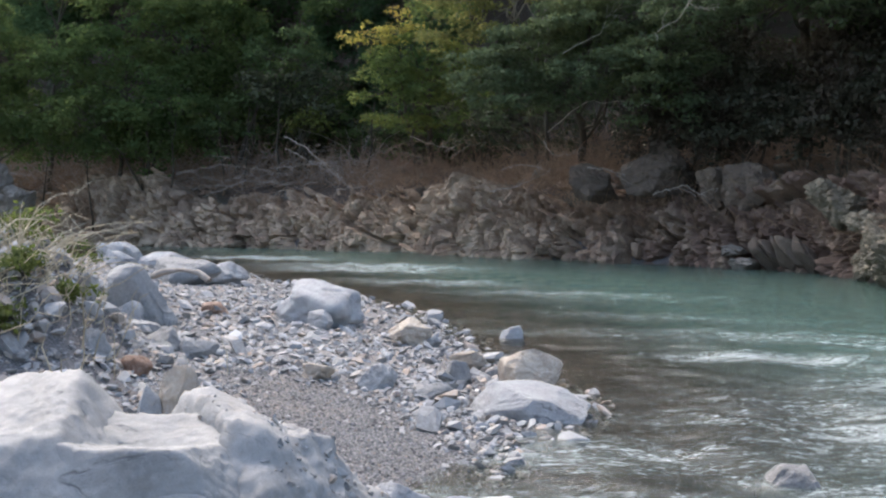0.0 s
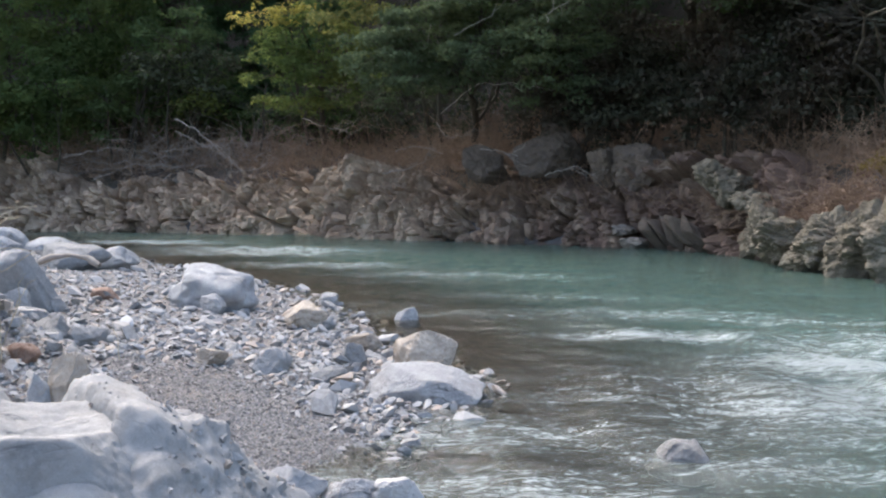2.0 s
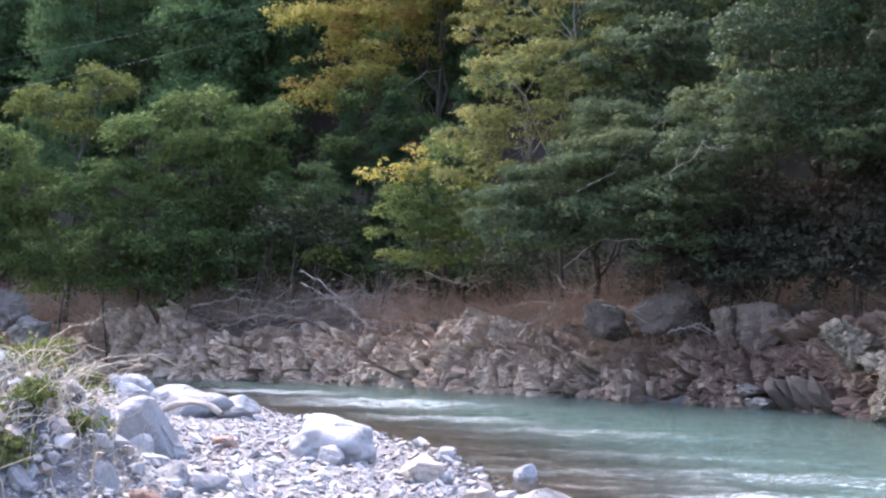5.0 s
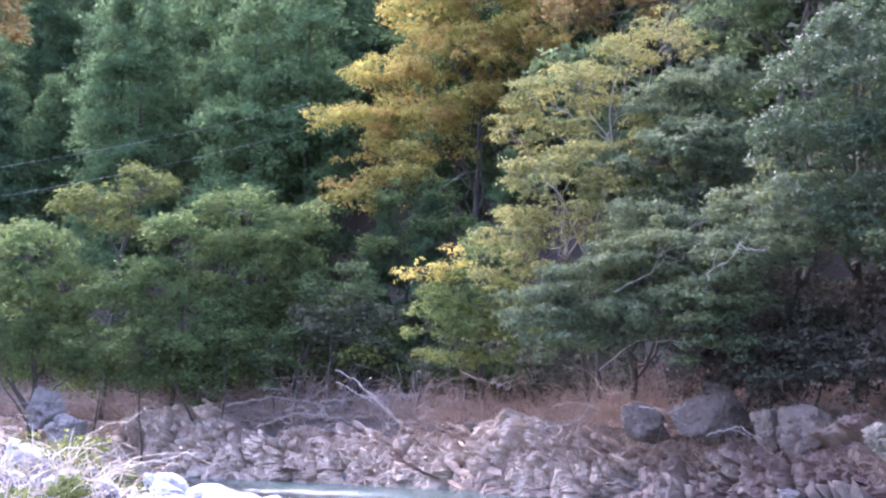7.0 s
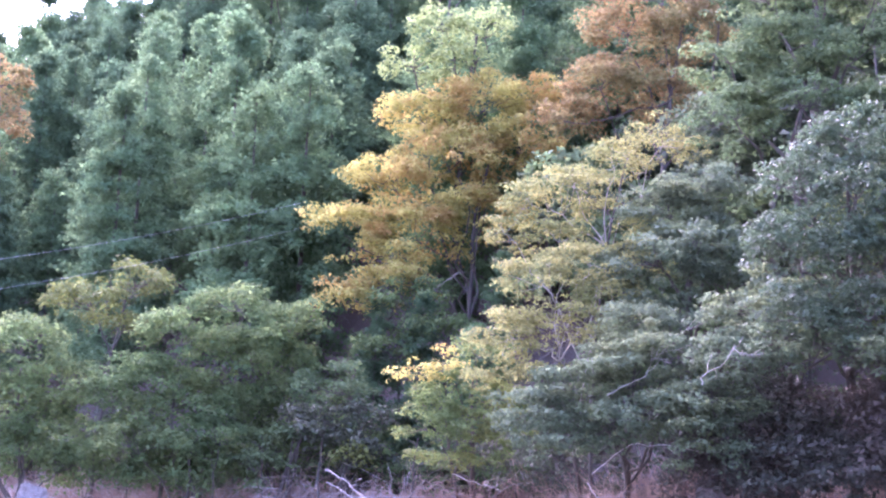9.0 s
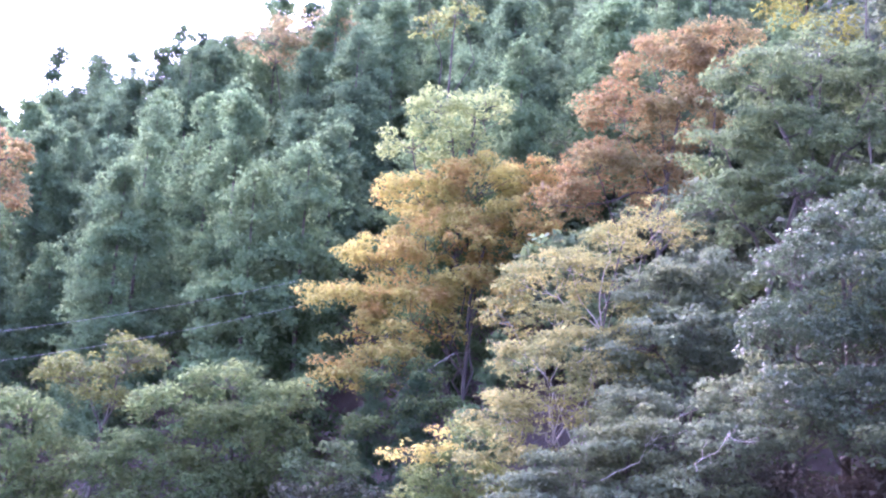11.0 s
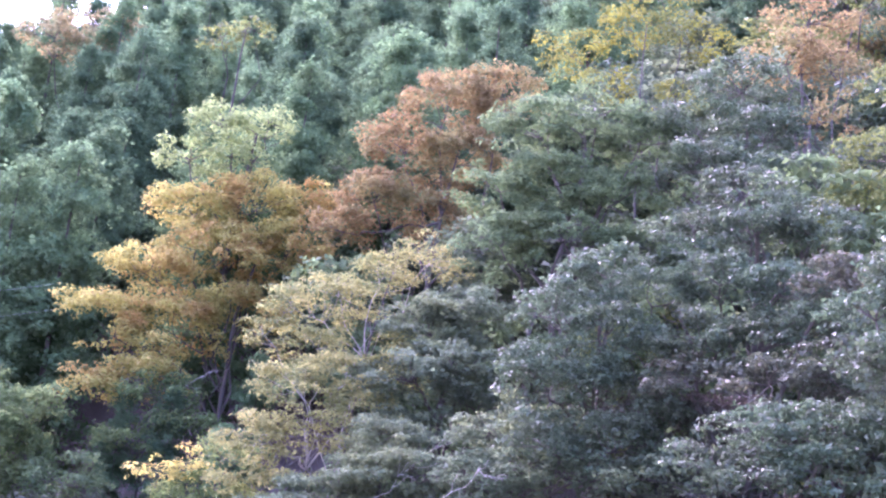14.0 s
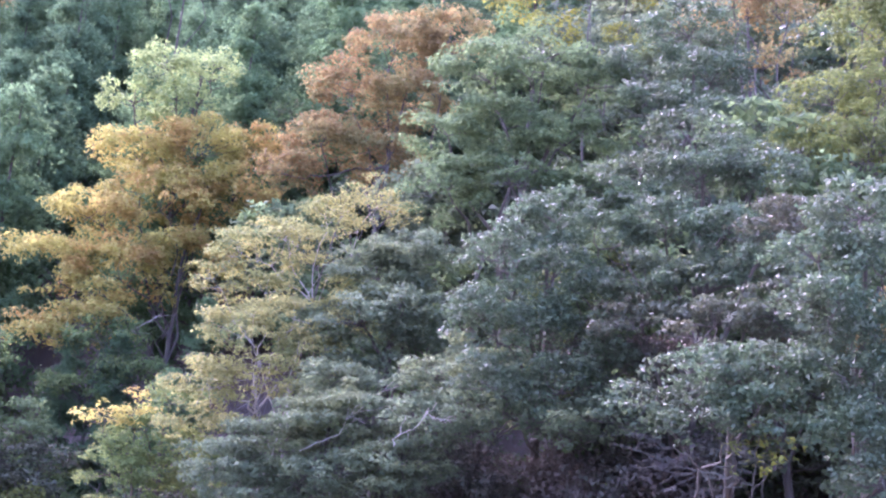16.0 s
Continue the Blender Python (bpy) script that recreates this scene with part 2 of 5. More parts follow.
LEAF_MAPLE = leaf_material("green_maple_leaf", (0.082, 0.120, 0.036), (0.115, 0.160, 0.050), (0.155, 0.200, 0.066), (0.145, 0.155, 0.042), 0.8, 0.5)
LEAF_LIME = leaf_material("pale_lime_leaf", (0.141, 0.189, 0.062), (0.185, 0.242, 0.079), (0.233, 0.286, 0.106), None, 0.8, 0.5)
LEAF_GOLD = leaf_material("golden_autumn_leaf", (0.24, 0.225, 0.055), (0.31, 0.29, 0.07), (0.37, 0.35, 0.105), (0.315, 0.20, 0.06), 0.8, 0.5)
LEAF_STRAW = leaf_material("straw_yellow_leaf", (0.159, 0.159, 0.050), (0.206, 0.205, 0.065), (0.258, 0.249, 0.090), (0.138, 0.159, 0.055), 0.8, 0.5)
LEAF_RUST = leaf_material("rusty_autumn_leaf", (0.15, 0.11, 0.042), (0.20, 0.148, 0.054), (0.245, 0.187, 0.07), (0.175, 0.165, 0.058), 0.8, 0.45)
LEAF_YELLOW = leaf_material("bright_yellow_leaf", (0.112, 0.121, 0.021), (0.168, 0.171, 0.028), (0.218, 0.211, 0.042), (0.091, 0.114, 0.035), 0.8, 0.45)
LEAF_GLOSSY = leaf_material("glossy_evergreen_leaf", (0.040, 0.066, 0.030), (0.062, 0.097, 0.045), (0.108, 0.150, 0.080), (0.054, 0.072, 0.034), 0.5, 0.4, 0.22)
LEAF_GREY = leaf_material("grey_green_leaf", (0.076, 0.108, 0.053), (0.10, 0.136, 0.07), (0.138, 0.174, 0.094), (0.115, 0.138, 0.056), 0.7, 0.5)
LEAF_DIM = leaf_material("dull_understorey_leaf", (0.042, 0.053, 0.03), (0.064, 0.078, 0.042), (0.092, 0.104, 0.056), (0.074, 0.072, 0.038), 0.55, 0.35)
# leaf colours this dark carry the hollow's shade themselves
LEAF_SHADE = leaf_material("shade_toned_leaf", (0.039, 0.043, 0.029), (0.063, 0.069, 0.044), (0.098, 0.092, 0.063), (0.081, 0.063, 0.046), 0.6, 0.3)
LEAF_DEEP = leaf_material("deep_green_leaf", (0.062, 0.098, 0.04), (0.088, 0.132, 0.054), (0.12, 0.17, 0.072), (0.10, 0.14, 0.05), 0.8, 0.5)

# ---- building helpers ----
def mesh_from(name, verts, faces, mat, smooth=False, attrs=None):
    verts, faces = np.asarray(verts, np.float32), np.asarray(faces, np.int32)
    me = bpy.data.meshes.new(name)
    k = faces.shape[1]
    me.vertices.add(len(verts))
    me.vertices.foreach_set("co", verts.ravel())
    me.loops.add(faces.size)
    me.loops.foreach_set("vertex_index", faces.ravel())
    me.polygons.add(len(faces))
    me.polygons.foreach_set("loop_start", np.arange(0, faces.size, k, dtype=np.int32))
    me.polygons.foreach_set("use_smooth", np.full(len(faces), smooth))
    for key, values in (attrs or {}).items():
        a = me.attributes.new(key, "FLOAT", "POINT")
        a.data.foreach_set("value", np.asarray(values, np.float32))
    me.materials.append(mat)
    me.update(calc_edges=True)
    return me


def part(name, me, parent=None, label="", at=None):
    ob = new(name, me)
    if parent is not None:
        ob.parent = parent
    if at is not None:
        ob.matrix_basis = at
    if label:
        ob["label"] = label
    return ob


def lattice(p, seed):
    q = (p[:, 0] * 374761393 + p[:, 1] * 668265263 + p[:, 2] * 2147483647 + seed * 974634777).astype(np.int64)
    q = (q ^ (q >> 13)) * 1274126177
    q = (q ^ (q >> 16)) & 0xFFFFFF
    return q / 0xFFFFFF


def value_noise(p, seed=0):
    p = np.asarray(p, float)
    i = np.floor(p).astype(np.int64)
    f = p - i
    f = f * f * (3 - 2 * f)
    total = 0
    for dx in (0, 1):
        for dy in (0, 1):
            for dz in (0, 1):
                w = (f[:, 0] if dx else 1 - f[:, 0]) * (f[:, 1] if dy else 1 - f[:, 1]) * (f[:, 2] if dz else 1 - f[:, 2])
                total = total + w * lattice(i + np.array([dx, dy, dz]), seed)
    return total * 2 - 1


def fbm(p, octaves=4, seed=0, gain=0.5):
    p = np.asarray(p, float)
    total, a = 0, 1.0
    for o in range(octaves):
        total = total + a * value_noise(p * 2.03 ** o + 17.3 * o, seed + o)
        a *= gain
    return total


def flat_fbm(x, y, octaves=4, seed=0):
    return fbm(np.c_[x, y, np.zeros_like(x)], octaves, seed)


SPHERES = {}


def sphere(level):
    if level not in SPHERES:
        bm = bmesh.new()
        bmesh.ops.create_icosphere(bm, subdivisions=level, radius=1)
        SPHERES[level] = (np.array([v.co[:] for v in bm.verts]), np.array([[v.index for v in f.verts] for f in bm.faces]))
        bm.free()
    return SPHERES[level]


def rock_shape(rng, level=3, planes=16, hard=14.0, rough=0.05, cuts=(), grain=2.2, reach=(0.62, 1.0), chips=0, pits=0.0, chip=None):
    """A stone: a ball cut by random planes with worn edges, then roughened."""
    d, f = sphere(level)
    nrm = rng.normal(size=(planes, 3))
    nrm /= np.linalg.norm(nrm, axis=1)[:, None]
    dist = rng.uniform(*reach, planes)
    if len(cuts):
        c = np.array(cuts, float)
        ln = np.linalg.norm(c[:, :3], axis=1)
        nrm = np.r_[nrm, c[:, :3] / ln[:, None]]
        dist = np.r_[dist, c[:, 3]]
    inv = np.maximum(d @ nrm.T, 1e-3) / dist
    r = 1 / (np.mean(inv ** hard, axis=1) * len(dist)) ** (1 / hard)
    r = np.minimum(r, 1.25)
    s = int(rng.integers(1000))
    r = r * (1 + rough * fbm(d * grain + s, 5 if level > 3 else 3, s, 0.55))
    for count, amount in ((chips, chip or (0.035 if level < 6 else 0.022)), (chips * 5, (chip or 0.028) * 0.4)):  # broken faces, large and small
        if not chips:
            break
        c = rng.normal(size=(count, 3))
        c /= np.linalg.norm(c, axis=1)[:, None]
        warped = d + 0.07 * np.stack([fbm(d * 3 + s + 7 * k, 2, s + k) for k in range(3)], 1)
        dots = warped @ c.T
        near = dots.argmax(1)
        tilt = rng.normal(0, amount * 2.2, (count, 3))
        r = r * (1 + rng.uniform(-amount, amount * 0.4, count)[near] + ((d - c[near]) * tilt[near]).sum(1))
    if level > 4:
        r = r * (1 + 0.012 * fbm(d * 14 + s, 3, s + 3, 0.6))
    if pits:
        r = r * (1 + pits * (fbm(d * 5 + s, 4, s + 5, 0.6) - np.abs(fbm(d * 3.2 + s, 3, s + 8, 0.6))))
    return d * r[:, None], f


def shard(rng, n=14, form=(1, 1, 1)):
    """A broken stone: the hull of a few random points, its edges left sharp."""
    p = rng.normal(size=(n, 3))
    p = p / np.linalg.norm(p, axis=1)[:, None] * rng.uniform(0.8, 1.1, (n, 1)) * np.array(form)
    bm = bmesh.new()
    for q in p:
        bm.verts.new(q)
    hull = bmesh.ops.convex_hull(bm, input=bm.verts[:])
    bmesh.ops.delete(bm, geom=[g for g in hull["geom_interior"] if isinstance(g, bmesh.types.BMVert)], context="VERTS")
    bm.verts.index_update()
    v, f = np.array([w.co[:] for w in bm.verts]), np.array([[w.index for w in g.verts] for g in bm.faces])
    bm.free()
    return v, f


def turned(rng, n):
    q = rng.normal(size=(n, 4))
    q /= np.linalg.norm(q, axis=1)[:, None]
    w, x, y, z = q.T
    return np.stack([np.stack([1 - 2 * (y * y + z * z), 2 * (x * y - z * w), 2 * (x * z + y * w)], -1), np.stack([2 * (x * y + z * w), 1 - 2 * (x * x + z * z), 2 * (y * z - x * w)], -1), np.stack([2 * (x * z - y * w), 2 * (y * z + x * w), 1 - 2 * (x * x + y * y)], -1)], 1)


def tube(points, radii, sides=6):
    """Vertices and quads of a tapering tube along points."""
    p = np.asarray(points, float)
    r = np.asarray(radii, float)
    t = np.gradient(p, axis=0)
    t /= np.linalg.norm(t, axis=1)[:, None] + 1e-9
    ref = np.where(np.abs(t[:, 2:3]) > 0.9, np.array([[1.0, 0, 0]]), np.array([[0, 0, 1.0]]))
    a = np.cross(t, ref)
    a /= np.linalg.norm(a, axis=1)[:, None] + 1e-9
    b = np.cross(t, a)
    ang = np.arange(sides) * 2 * math.pi / sides
    v = p[:, None] + r[:, None, None] * (a[:, None] * np.cos(ang)[:, None] + b[:, None] * np.sin(ang)[:, None])
    n = len(p)
    i = np.arange(n - 1)[:, None] * sides + np.arange(sides)
    j = np.arange(n - 1)[:, None] * sides + (np.arange(sides) + 1) % sides
    f = np.stack([i, j, j + sides, i + sides], -1).reshape(-1, 4)
    return v.reshape(-1, 3), f


def joined(pieces):
    vs, fs, o = [], [], 0
    for v, f in pieces:
        vs.append(v)
        fs.append(f + o)
        o += len(v)
    return np.concatenate(vs), np.concatenate(fs)


def wander(rng, a, b, n=8, sag=0.0, jitter=0.06):
    a, b = np.asarray(a, float), np.asarray(b, float)
    t = np.linspace(0, 1, n)[:, None]
    ln = np.linalg.norm(b - a)
    p = a + (b - a) * t
    p[:, 2:] += 4 * sag * ln * t * (1 - t)
    w = np.cumsum(rng.normal(size=(n, 3)), axis=0) * jitter * ln / n ** 0.5
    return p + (w - w[-1:] * t) * (t > 0)


def spot(bearing, rise, far):
    """The place at a bearing and a rise (degrees, from where one stands) and a level distance."""
    return np.array([far * math.sin(radians(bearing)), far * math.cos(radians(bearing)), EYE + far * math.tan(radians(rise))])

# ---- the lie of the land ----
FAR_BANK = np.array([(-140, 100), (-60, 64), (-30, 51), (-16, 45), (-8.1, 40.5), (-4.8, 39), (-1.3, 37), (1.7, 33.3), (4.3, 31.4), (6.5, 29.3), (7.6, 28), (8.2, 25.4), (8.9, 21.5), (11, 16.5), (20, 9), (60, -4), (160, -30)], float)
NEAR_SHORE = np.array([(60, -50), (14, -14), (3.0, -4), (0.8, 2), (0.1, 4.8), (-0.5, 6.5), (-0.2, 7.5), (0.36, 8.9), (0.7, 9.6), (0.92, 10.4), (0.45, 12.3), (-0.1, 16), (-1.3, 20.7), (-3.9, 26), (-6.2, 31), (-10.5, 36), (-20, 42.5), (-60, 59), (-140, 92)], float)


def side_of(line, x, y):
    """Distance to a line, positive on its left."""
    p = np.c_[np.ravel(x), np.ravel(y)]
    best, sign = np.full(len(p), 1e9), np.ones(len(p))
    for a, b in zip(line[:-1], line[1:]):
        ab = b - a
        t = np.clip(((p - a) @ ab) / (ab @ ab), 0, 1)
        q = p - a - t[:, None] * ab
        d = np.hypot(q[:, 0], q[:, 1])
        s = np.sign(ab[0] * (p[:, 1] - a[1]) - ab[1] * (p[:, 0] - a[0]))
        sign = np.where(d < best, s, sign)
        best = np.minimum(best, d)
    return (best * sign).reshape(np.shape(x))


def step(x, a, b):
    t = np.clip((x - a) / (b - a), 0, 1)
    return t * t * (3 - 2 * t)


def land(x, y):
    """Height of the ground, how wooded and how wet it is."""
    x, y = np.asarray(x, float), np.asarray(y, float)
    inland, bar = side_of(FAR_BANK, x, y), side_of(NEAR_SHORE, x, y)
    n1, n2 = flat_fbm(x * 0.35, y * 0.35, 4, 3), flat_fbm(x * 1.7, y * 1.7, 3, 9)
    bearing = np.degrees(np.arctan2(x, np.maximum(y, 1)))
    # gravel bar
    zb = 0.085 * np.clip(bar, -8, 4.5) + 0.02 * np.clip(bar - 4.5, 0, 10) + (0.05 * n1 + 0.025 * n2) * step(bar, 0, 1.5)
    # added unseen rise behind the camera, kept shallow to let in frontal sky light
    zb = zb + 0.2 * np.clip(bar - 14, 0, 60)
    mound = np.exp(-(np.abs((x + 3.75) / 1.0) ** 3 + np.abs((y - 10.2) / 1.5) ** 3))
    zb = zb + 0.95 * mound * (1 + 0.3 * n2)
    # wooded hillside
    crest = np.interp(bearing, [-60, -25, -19, -10, -4, 2, 10], [11, 16, 22, 35.3, 44, 55, 70])
    steep = np.interp(bearing, [-10, 10, 20], [0.74, 0.8, 0.9])
    rise = 3.1 + steep * np.clip(inland - 6.5, 0, None)
    over = np.clip(rise - crest, 0, None)
    rise = rise - over * (1 + 0.35 * step(over, 0, 10))
    zh = np.where(inland < 0, -0.25 + 0.5 * inland, np.interp(inland, [0, 0.8, 2.2, 6.5], [-0.25, 0.6, 1.9, 3.1]))
    zh = np.where(inland > 6.5, rise, zh) + (0.5 * n1 + 0.08 * n2) * step(inland, 2, 7)
    z = np.maximum(np.maximum(zb, zh), -1.3 + 0.1 * n1)
    wooded = np.maximum(step(inland, 0.8, 1.6), step(bar, 16, 22))
    wet = np.maximum(step(-z, -0.05, 0.08), 0.7 * step(mound, 0.3, 0.6)) * (1 - wooded)
    return z, wooded, wet


def spaced(*runs):
    return np.concatenate([np.arange(a, b, s) for a, b, s in runs])


gx = spaced((-160, -60, 8), (-60, -24, 1.5), (-24, -9, 0.4), (-9, 3.5, 0.1), (3.5, 14, 0.4), (14, 40, 1.0), (40, 161, 8))
gy = spaced((-160, -20, 8), (-20, 3, 1), (3, 20, 0.1), (20, 34, 0.2), (34, 60, 0.5), (60, 110, 1.2), (110, 181, 8))
GX, GY = np.meshgrid(gx, gy)
gz, gwood, gwet = land(GX.ravel(), GY.ravel())
ni, nj = GX.shape
HEIGHTS = gz.reshape(ni, nj)
idx = np.arange(ni * nj).reshape(ni, nj)
quads = np.stack([idx[:-1, :-1], idx[:-1, 1:], idx[1:, 1:], idx[1:, :-1]], -1).reshape(-1, 4)
ground = tagged(new("ground", mesh_from("ground", np.c_[GX.ravel(), GY.ravel(), gz], quads, GROUND, True, {"wooded": gwood, "wet": gwet})), "grey gravel bar rising into leaf-littered wooded valley sides", "ground", kind="structure")

# ---- the river ----
wx = spaced((-60, -16, 1.0), (-16, -3, 0.25), (-3, 8, 0.07), (8, 14, 0.16), (14, 61, 2.0))
wy = spaced((-30, 4, 1.5), (4, 16, 0.07), (16, 32, 0.12), (32, 48, 0.3), (48, 66, 1.0))
WX, WY = np.meshgrid(wx, wy)
x, y = WX.ravel(), WY.ravel()
FLOW = np.array([0.94, -0.34])
al, ac = x * FLOW[0] + y * FLOW[1], x * FLOW[1] * -1 + y * FLOW[0]
inl, bar = side_of(FAR_BANK, x, y), side_of(NEAR_SHORE, x, y)
# rapids, and painted glints on the near water: a place, its length along the stream, its width and its strength
RAPIDS_GLINTS = [(3.1, 13.3, 1.5, 0.7, 0.9), (4.4, 11.0, 1.8, 0.9, 0.85), (0.9, 8.4, 2.0, 1.1, 0.7), (1.0, 6.8, 2.0, 1.0, 0.75), (2.4, 7.2, 1.2, 0.5, 0.7), (2.0, 9.6, 1.6, 0.9, 0.6), (3.4, 10.0, 3.0, 2.4, 0.62), (1.7, 8.0, 2.2, 1.5, 0.55), (5.5, 12.5, 2.5, 1.5, 0.5), (3.3, 9.0, 1.8, 0.8, 0.8), (2.2, 8.2, 1.5, 0.9, 0.55), (1.6, 15.5, 3.0, 0.8, 0.55), (-0.5, 24.5, 2.6, 1.2, 0.75), (-2.2, 28.5, 3.0, 1.6, 0.85), (-5.0, 33.5, 3.0, 1.5, 0.9), (0.9, 20.5, 2.6, 0.9, 0.5), (5.2, 14.5, 2.5, 0.5, 0.5), (2.4, 10.8, 1.4, 0.8, 0.5), (0.6, 17.0, 1.8, 0.5, 0.5), (1.1, 7.3, 0.9, 0.5, 0.4), (4.2, 8.0, 1.0, 0.6, 0.7), (2.7, 8.4, 2.2, 1.5, 0.6), (3.8, 9.6, 2.5, 1.6, 0.75), (1.2, 22.0, 3.5, 1.0, 0.6), (-2.2, 30.0, 4.0, 1.4, 0.8), (2.0, 18.0, 3.0, 0.8, 0.5), (3.2, 15.5, 4.0, 0.9, 0.5), (5.2, 12.0, 2.5, 1.2, 0.6), (4.6, 9.4, 1.6, 1.0, 0.8)]
foam_glint, hump = np.zeros_like(x), np.zeros_like(x)
for cx, cy, ln, wd, st in RAPIDS_GLINTS:
    u = (x - cx) * FLOW[0] + (y - cy) * FLOW[1]
    v = -(x - cx) * FLOW[1] + (y - cy) * FLOW[0]
    g = np.exp(-((u / ln) ** 2 + (v / wd) ** 2)) * st
    foam_glint = np.maximum(foam_glint, g)
    hump += g * np.cos(u * 5.0 + 1.5 * v)
calm = 1 - 0.7 * step(-bar, 5, 9)
ripple = 0.020 * fbm(np.c_[al * 2.5, ac * 5.4, 0 * al], 4, 5, 0.6) * calm + 0.03 * hump + 0.02 * fbm(np.c_[al * 0.6, ac * 1.3, 0 * al + 3], 2, 8)
bed, _, _ = land(x, y)
depth = np.clip(step(-bed, 0.03, 0.40) * 0.94, 0.03, 0.94)
ripple = ripple * np.clip(-bed / 0.12, 0.12, 1)
ni, nj = WX.shape
idx = np.arange(ni * nj).reshape(ni, nj)
quads = np.stack([idx[:-1, :-1], idx[:-1, 1:], idx[1:, 1:], idx[1:, :-1]], -1).reshape(-1, 4)
keep = (bed > 0.2).reshape(ni, nj)
inside = ~(keep[:-1, :-1] & keep[:-1, 1:] & keep[1:, 1:] & keep[1:, :-1]).ravel()
tagged(new("water", mesh_from("water", np.c_[x, y, ripple], quads[inside], WATER, True, {"foam_glint": foam_glint, "depth": depth})), "turquoise river water with white broken ripples", "river", kind="structure")

# ---- bedrock of the far bank ----
rng = np.random.default_rng(11)
run = FAR_BANK[2:15]
seg = np.r_[0, np.cumsum(np.hypot(*np.diff(run, axis=0).T))]
us = np.arange(0, seg[-1], 0.065)
bx, by = np.interp(us, seg, run[:, 0]), np.interp(us, seg, run[:, 1])
tx, ty = np.gradient(bx), np.gradient(by)
k = np.ones(25) / 25
tx, ty = np.convolve(np.pad(tx, 12, "edge"), k, "valid"), np.convolve(np.pad(ty, 12, "edge"), k, "valid")
ln = np.hypot(tx, ty)
px, py = -ty / ln, tx / ln  # inland
vs = np.linspace(0, 1, 64)
prof_s, prof_z = np.interp(vs, [0, 0.15, 0.5, 0.75, 1], [-0.3, 0.0, 0.5, 1.1, 1.95]), np.interp(vs, [0, 0.15, 0.5, 0.75, 1], [-0.5, 0.15, 1.2, 1.85, 1.6])
tall = 0.97 + 0.34 * flat_fbm(us * 0.45, us * 0, 4, 4) + 0.25 * step(us, seg[-1] - 14, seg[-1] - 9)
U, Vv = np.meshgrid(us, vs)
S = np.interp(Vv.ravel(), vs, prof_s)
Z = np.interp(Vv.ravel(), vs, prof_z) * np.tile(tall, len(vs))
iu = np.tile(np.arange(len(us)), len(vs))
# blocks split by joints that lean one way
cu, cz = U.ravel() * 1.3 + 0.5 * Z, Z * 0.9 + 0.35 * S
wob = flat_fbm(cu * 1.5, cz * 1.5, 3, 21)
c2 = np.c_[cu + 0.08 * wob, cz + 0.08 * flat_fbm(cu * 1.7 + 9, cz * 1.7, 3, 22)]


def blocks(c2, size, depth_range, tilt, seed):
    rng = np.random.default_rng(seed)
    lo, hi = c2.min(0), c2.max(0)
    m = int((hi[0] - lo[0]) * (hi[1] - lo[1]) / size ** 2)
    pts = rng.uniform(lo, hi, (m, 2))
    off, tl = rng.uniform(*depth_range, m), rng.normal(0, tilt, (m, 2))
    out = np.zeros(len(c2))
    order = np.argsort(pts[:, 0])
    pts, off, tl = pts[order], off[order], tl[order]
    along = np.argsort(c2[:, 0])
    for a in range(0, len(c2), 500):
        at = along[a:a + 500]
        q = c2[at]
        near = (pts[:, 0] > q[:, 0].min() - 2.2 * size) & (pts[:, 0] < q[:, 0].max() + 2.2 * size)
        P, O, T = pts[near], off[near], tl[near]
        d = np.linalg.norm(q[:, None] - P[None], axis=2)
        two = np.argpartition(d, 1, axis=1)[:, :2]
        dd = np.take_along_axis(d, two, 1)
        first = two[np.arange(len(q)), dd.argmin(1)]
        gap = np.abs(dd[:, 0] - dd[:, 1])
        out[at] = O[first] + ((q - P[first]) * T[first]).sum(1) - 0.3 * size * np.exp(-(gap / (0.06 * size)) ** 2)
    return out


dip = np.radians(np.interp(U.ravel(), [10, 20, 34], [6, 24, 42]))
bed_at = (Z * np.cos(dip) + U.ravel() * np.sin(dip)) * 3.4 + 0.7 * wob
ledge = (bed_at % 1.0) * (0.10 + 0.05 * value_noise(np.c_[np.floor(bed_at), U.ravel() * 0.8, 0 * Z], 44))
push = ledge + blocks(c2, 1.3, (-0.24, 0.24), 0.10, 5) + blocks(c2, 0.5, (-0.13, 0.13), 0.2, 6) + blocks(c2, 0.2, (-0.05, 0.06), 0.3, 8) + 0.03 * fbm(np.c_[cu * 6, cz * 6, S], 3, 7)
push *= np.interp(Vv.ravel(), [0, 0.1, 0.8, 1], [0.6, 1, 0.9, 0.2])
X = bx[iu] + px[iu] * (S - push)
Y = by[iu] + py[iu] * (S - push)
Z = Z + push * 0.35 * step(Vv.ravel(), 0.1, 0.5)
n2, n1 = len(vs), len(us)
idx = np.arange(n1 * n2).reshape(n2, n1)
quads = np.stack([idx[:-1, :-1], idx[:-1, 1:], idx[1:, 1:], idx[1:, :-1]], -1).reshape(-1, 4)
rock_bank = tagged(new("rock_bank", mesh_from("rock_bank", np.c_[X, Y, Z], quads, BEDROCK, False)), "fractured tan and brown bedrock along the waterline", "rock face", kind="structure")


def bank_at(u, s):
    """A place u metres down the far bank and s metres inland."""
    i = min(int(u / 0.065), len(us) - 1)
    return np.array([bx[i] + px[i] * s, by[i] + py[i] * s])

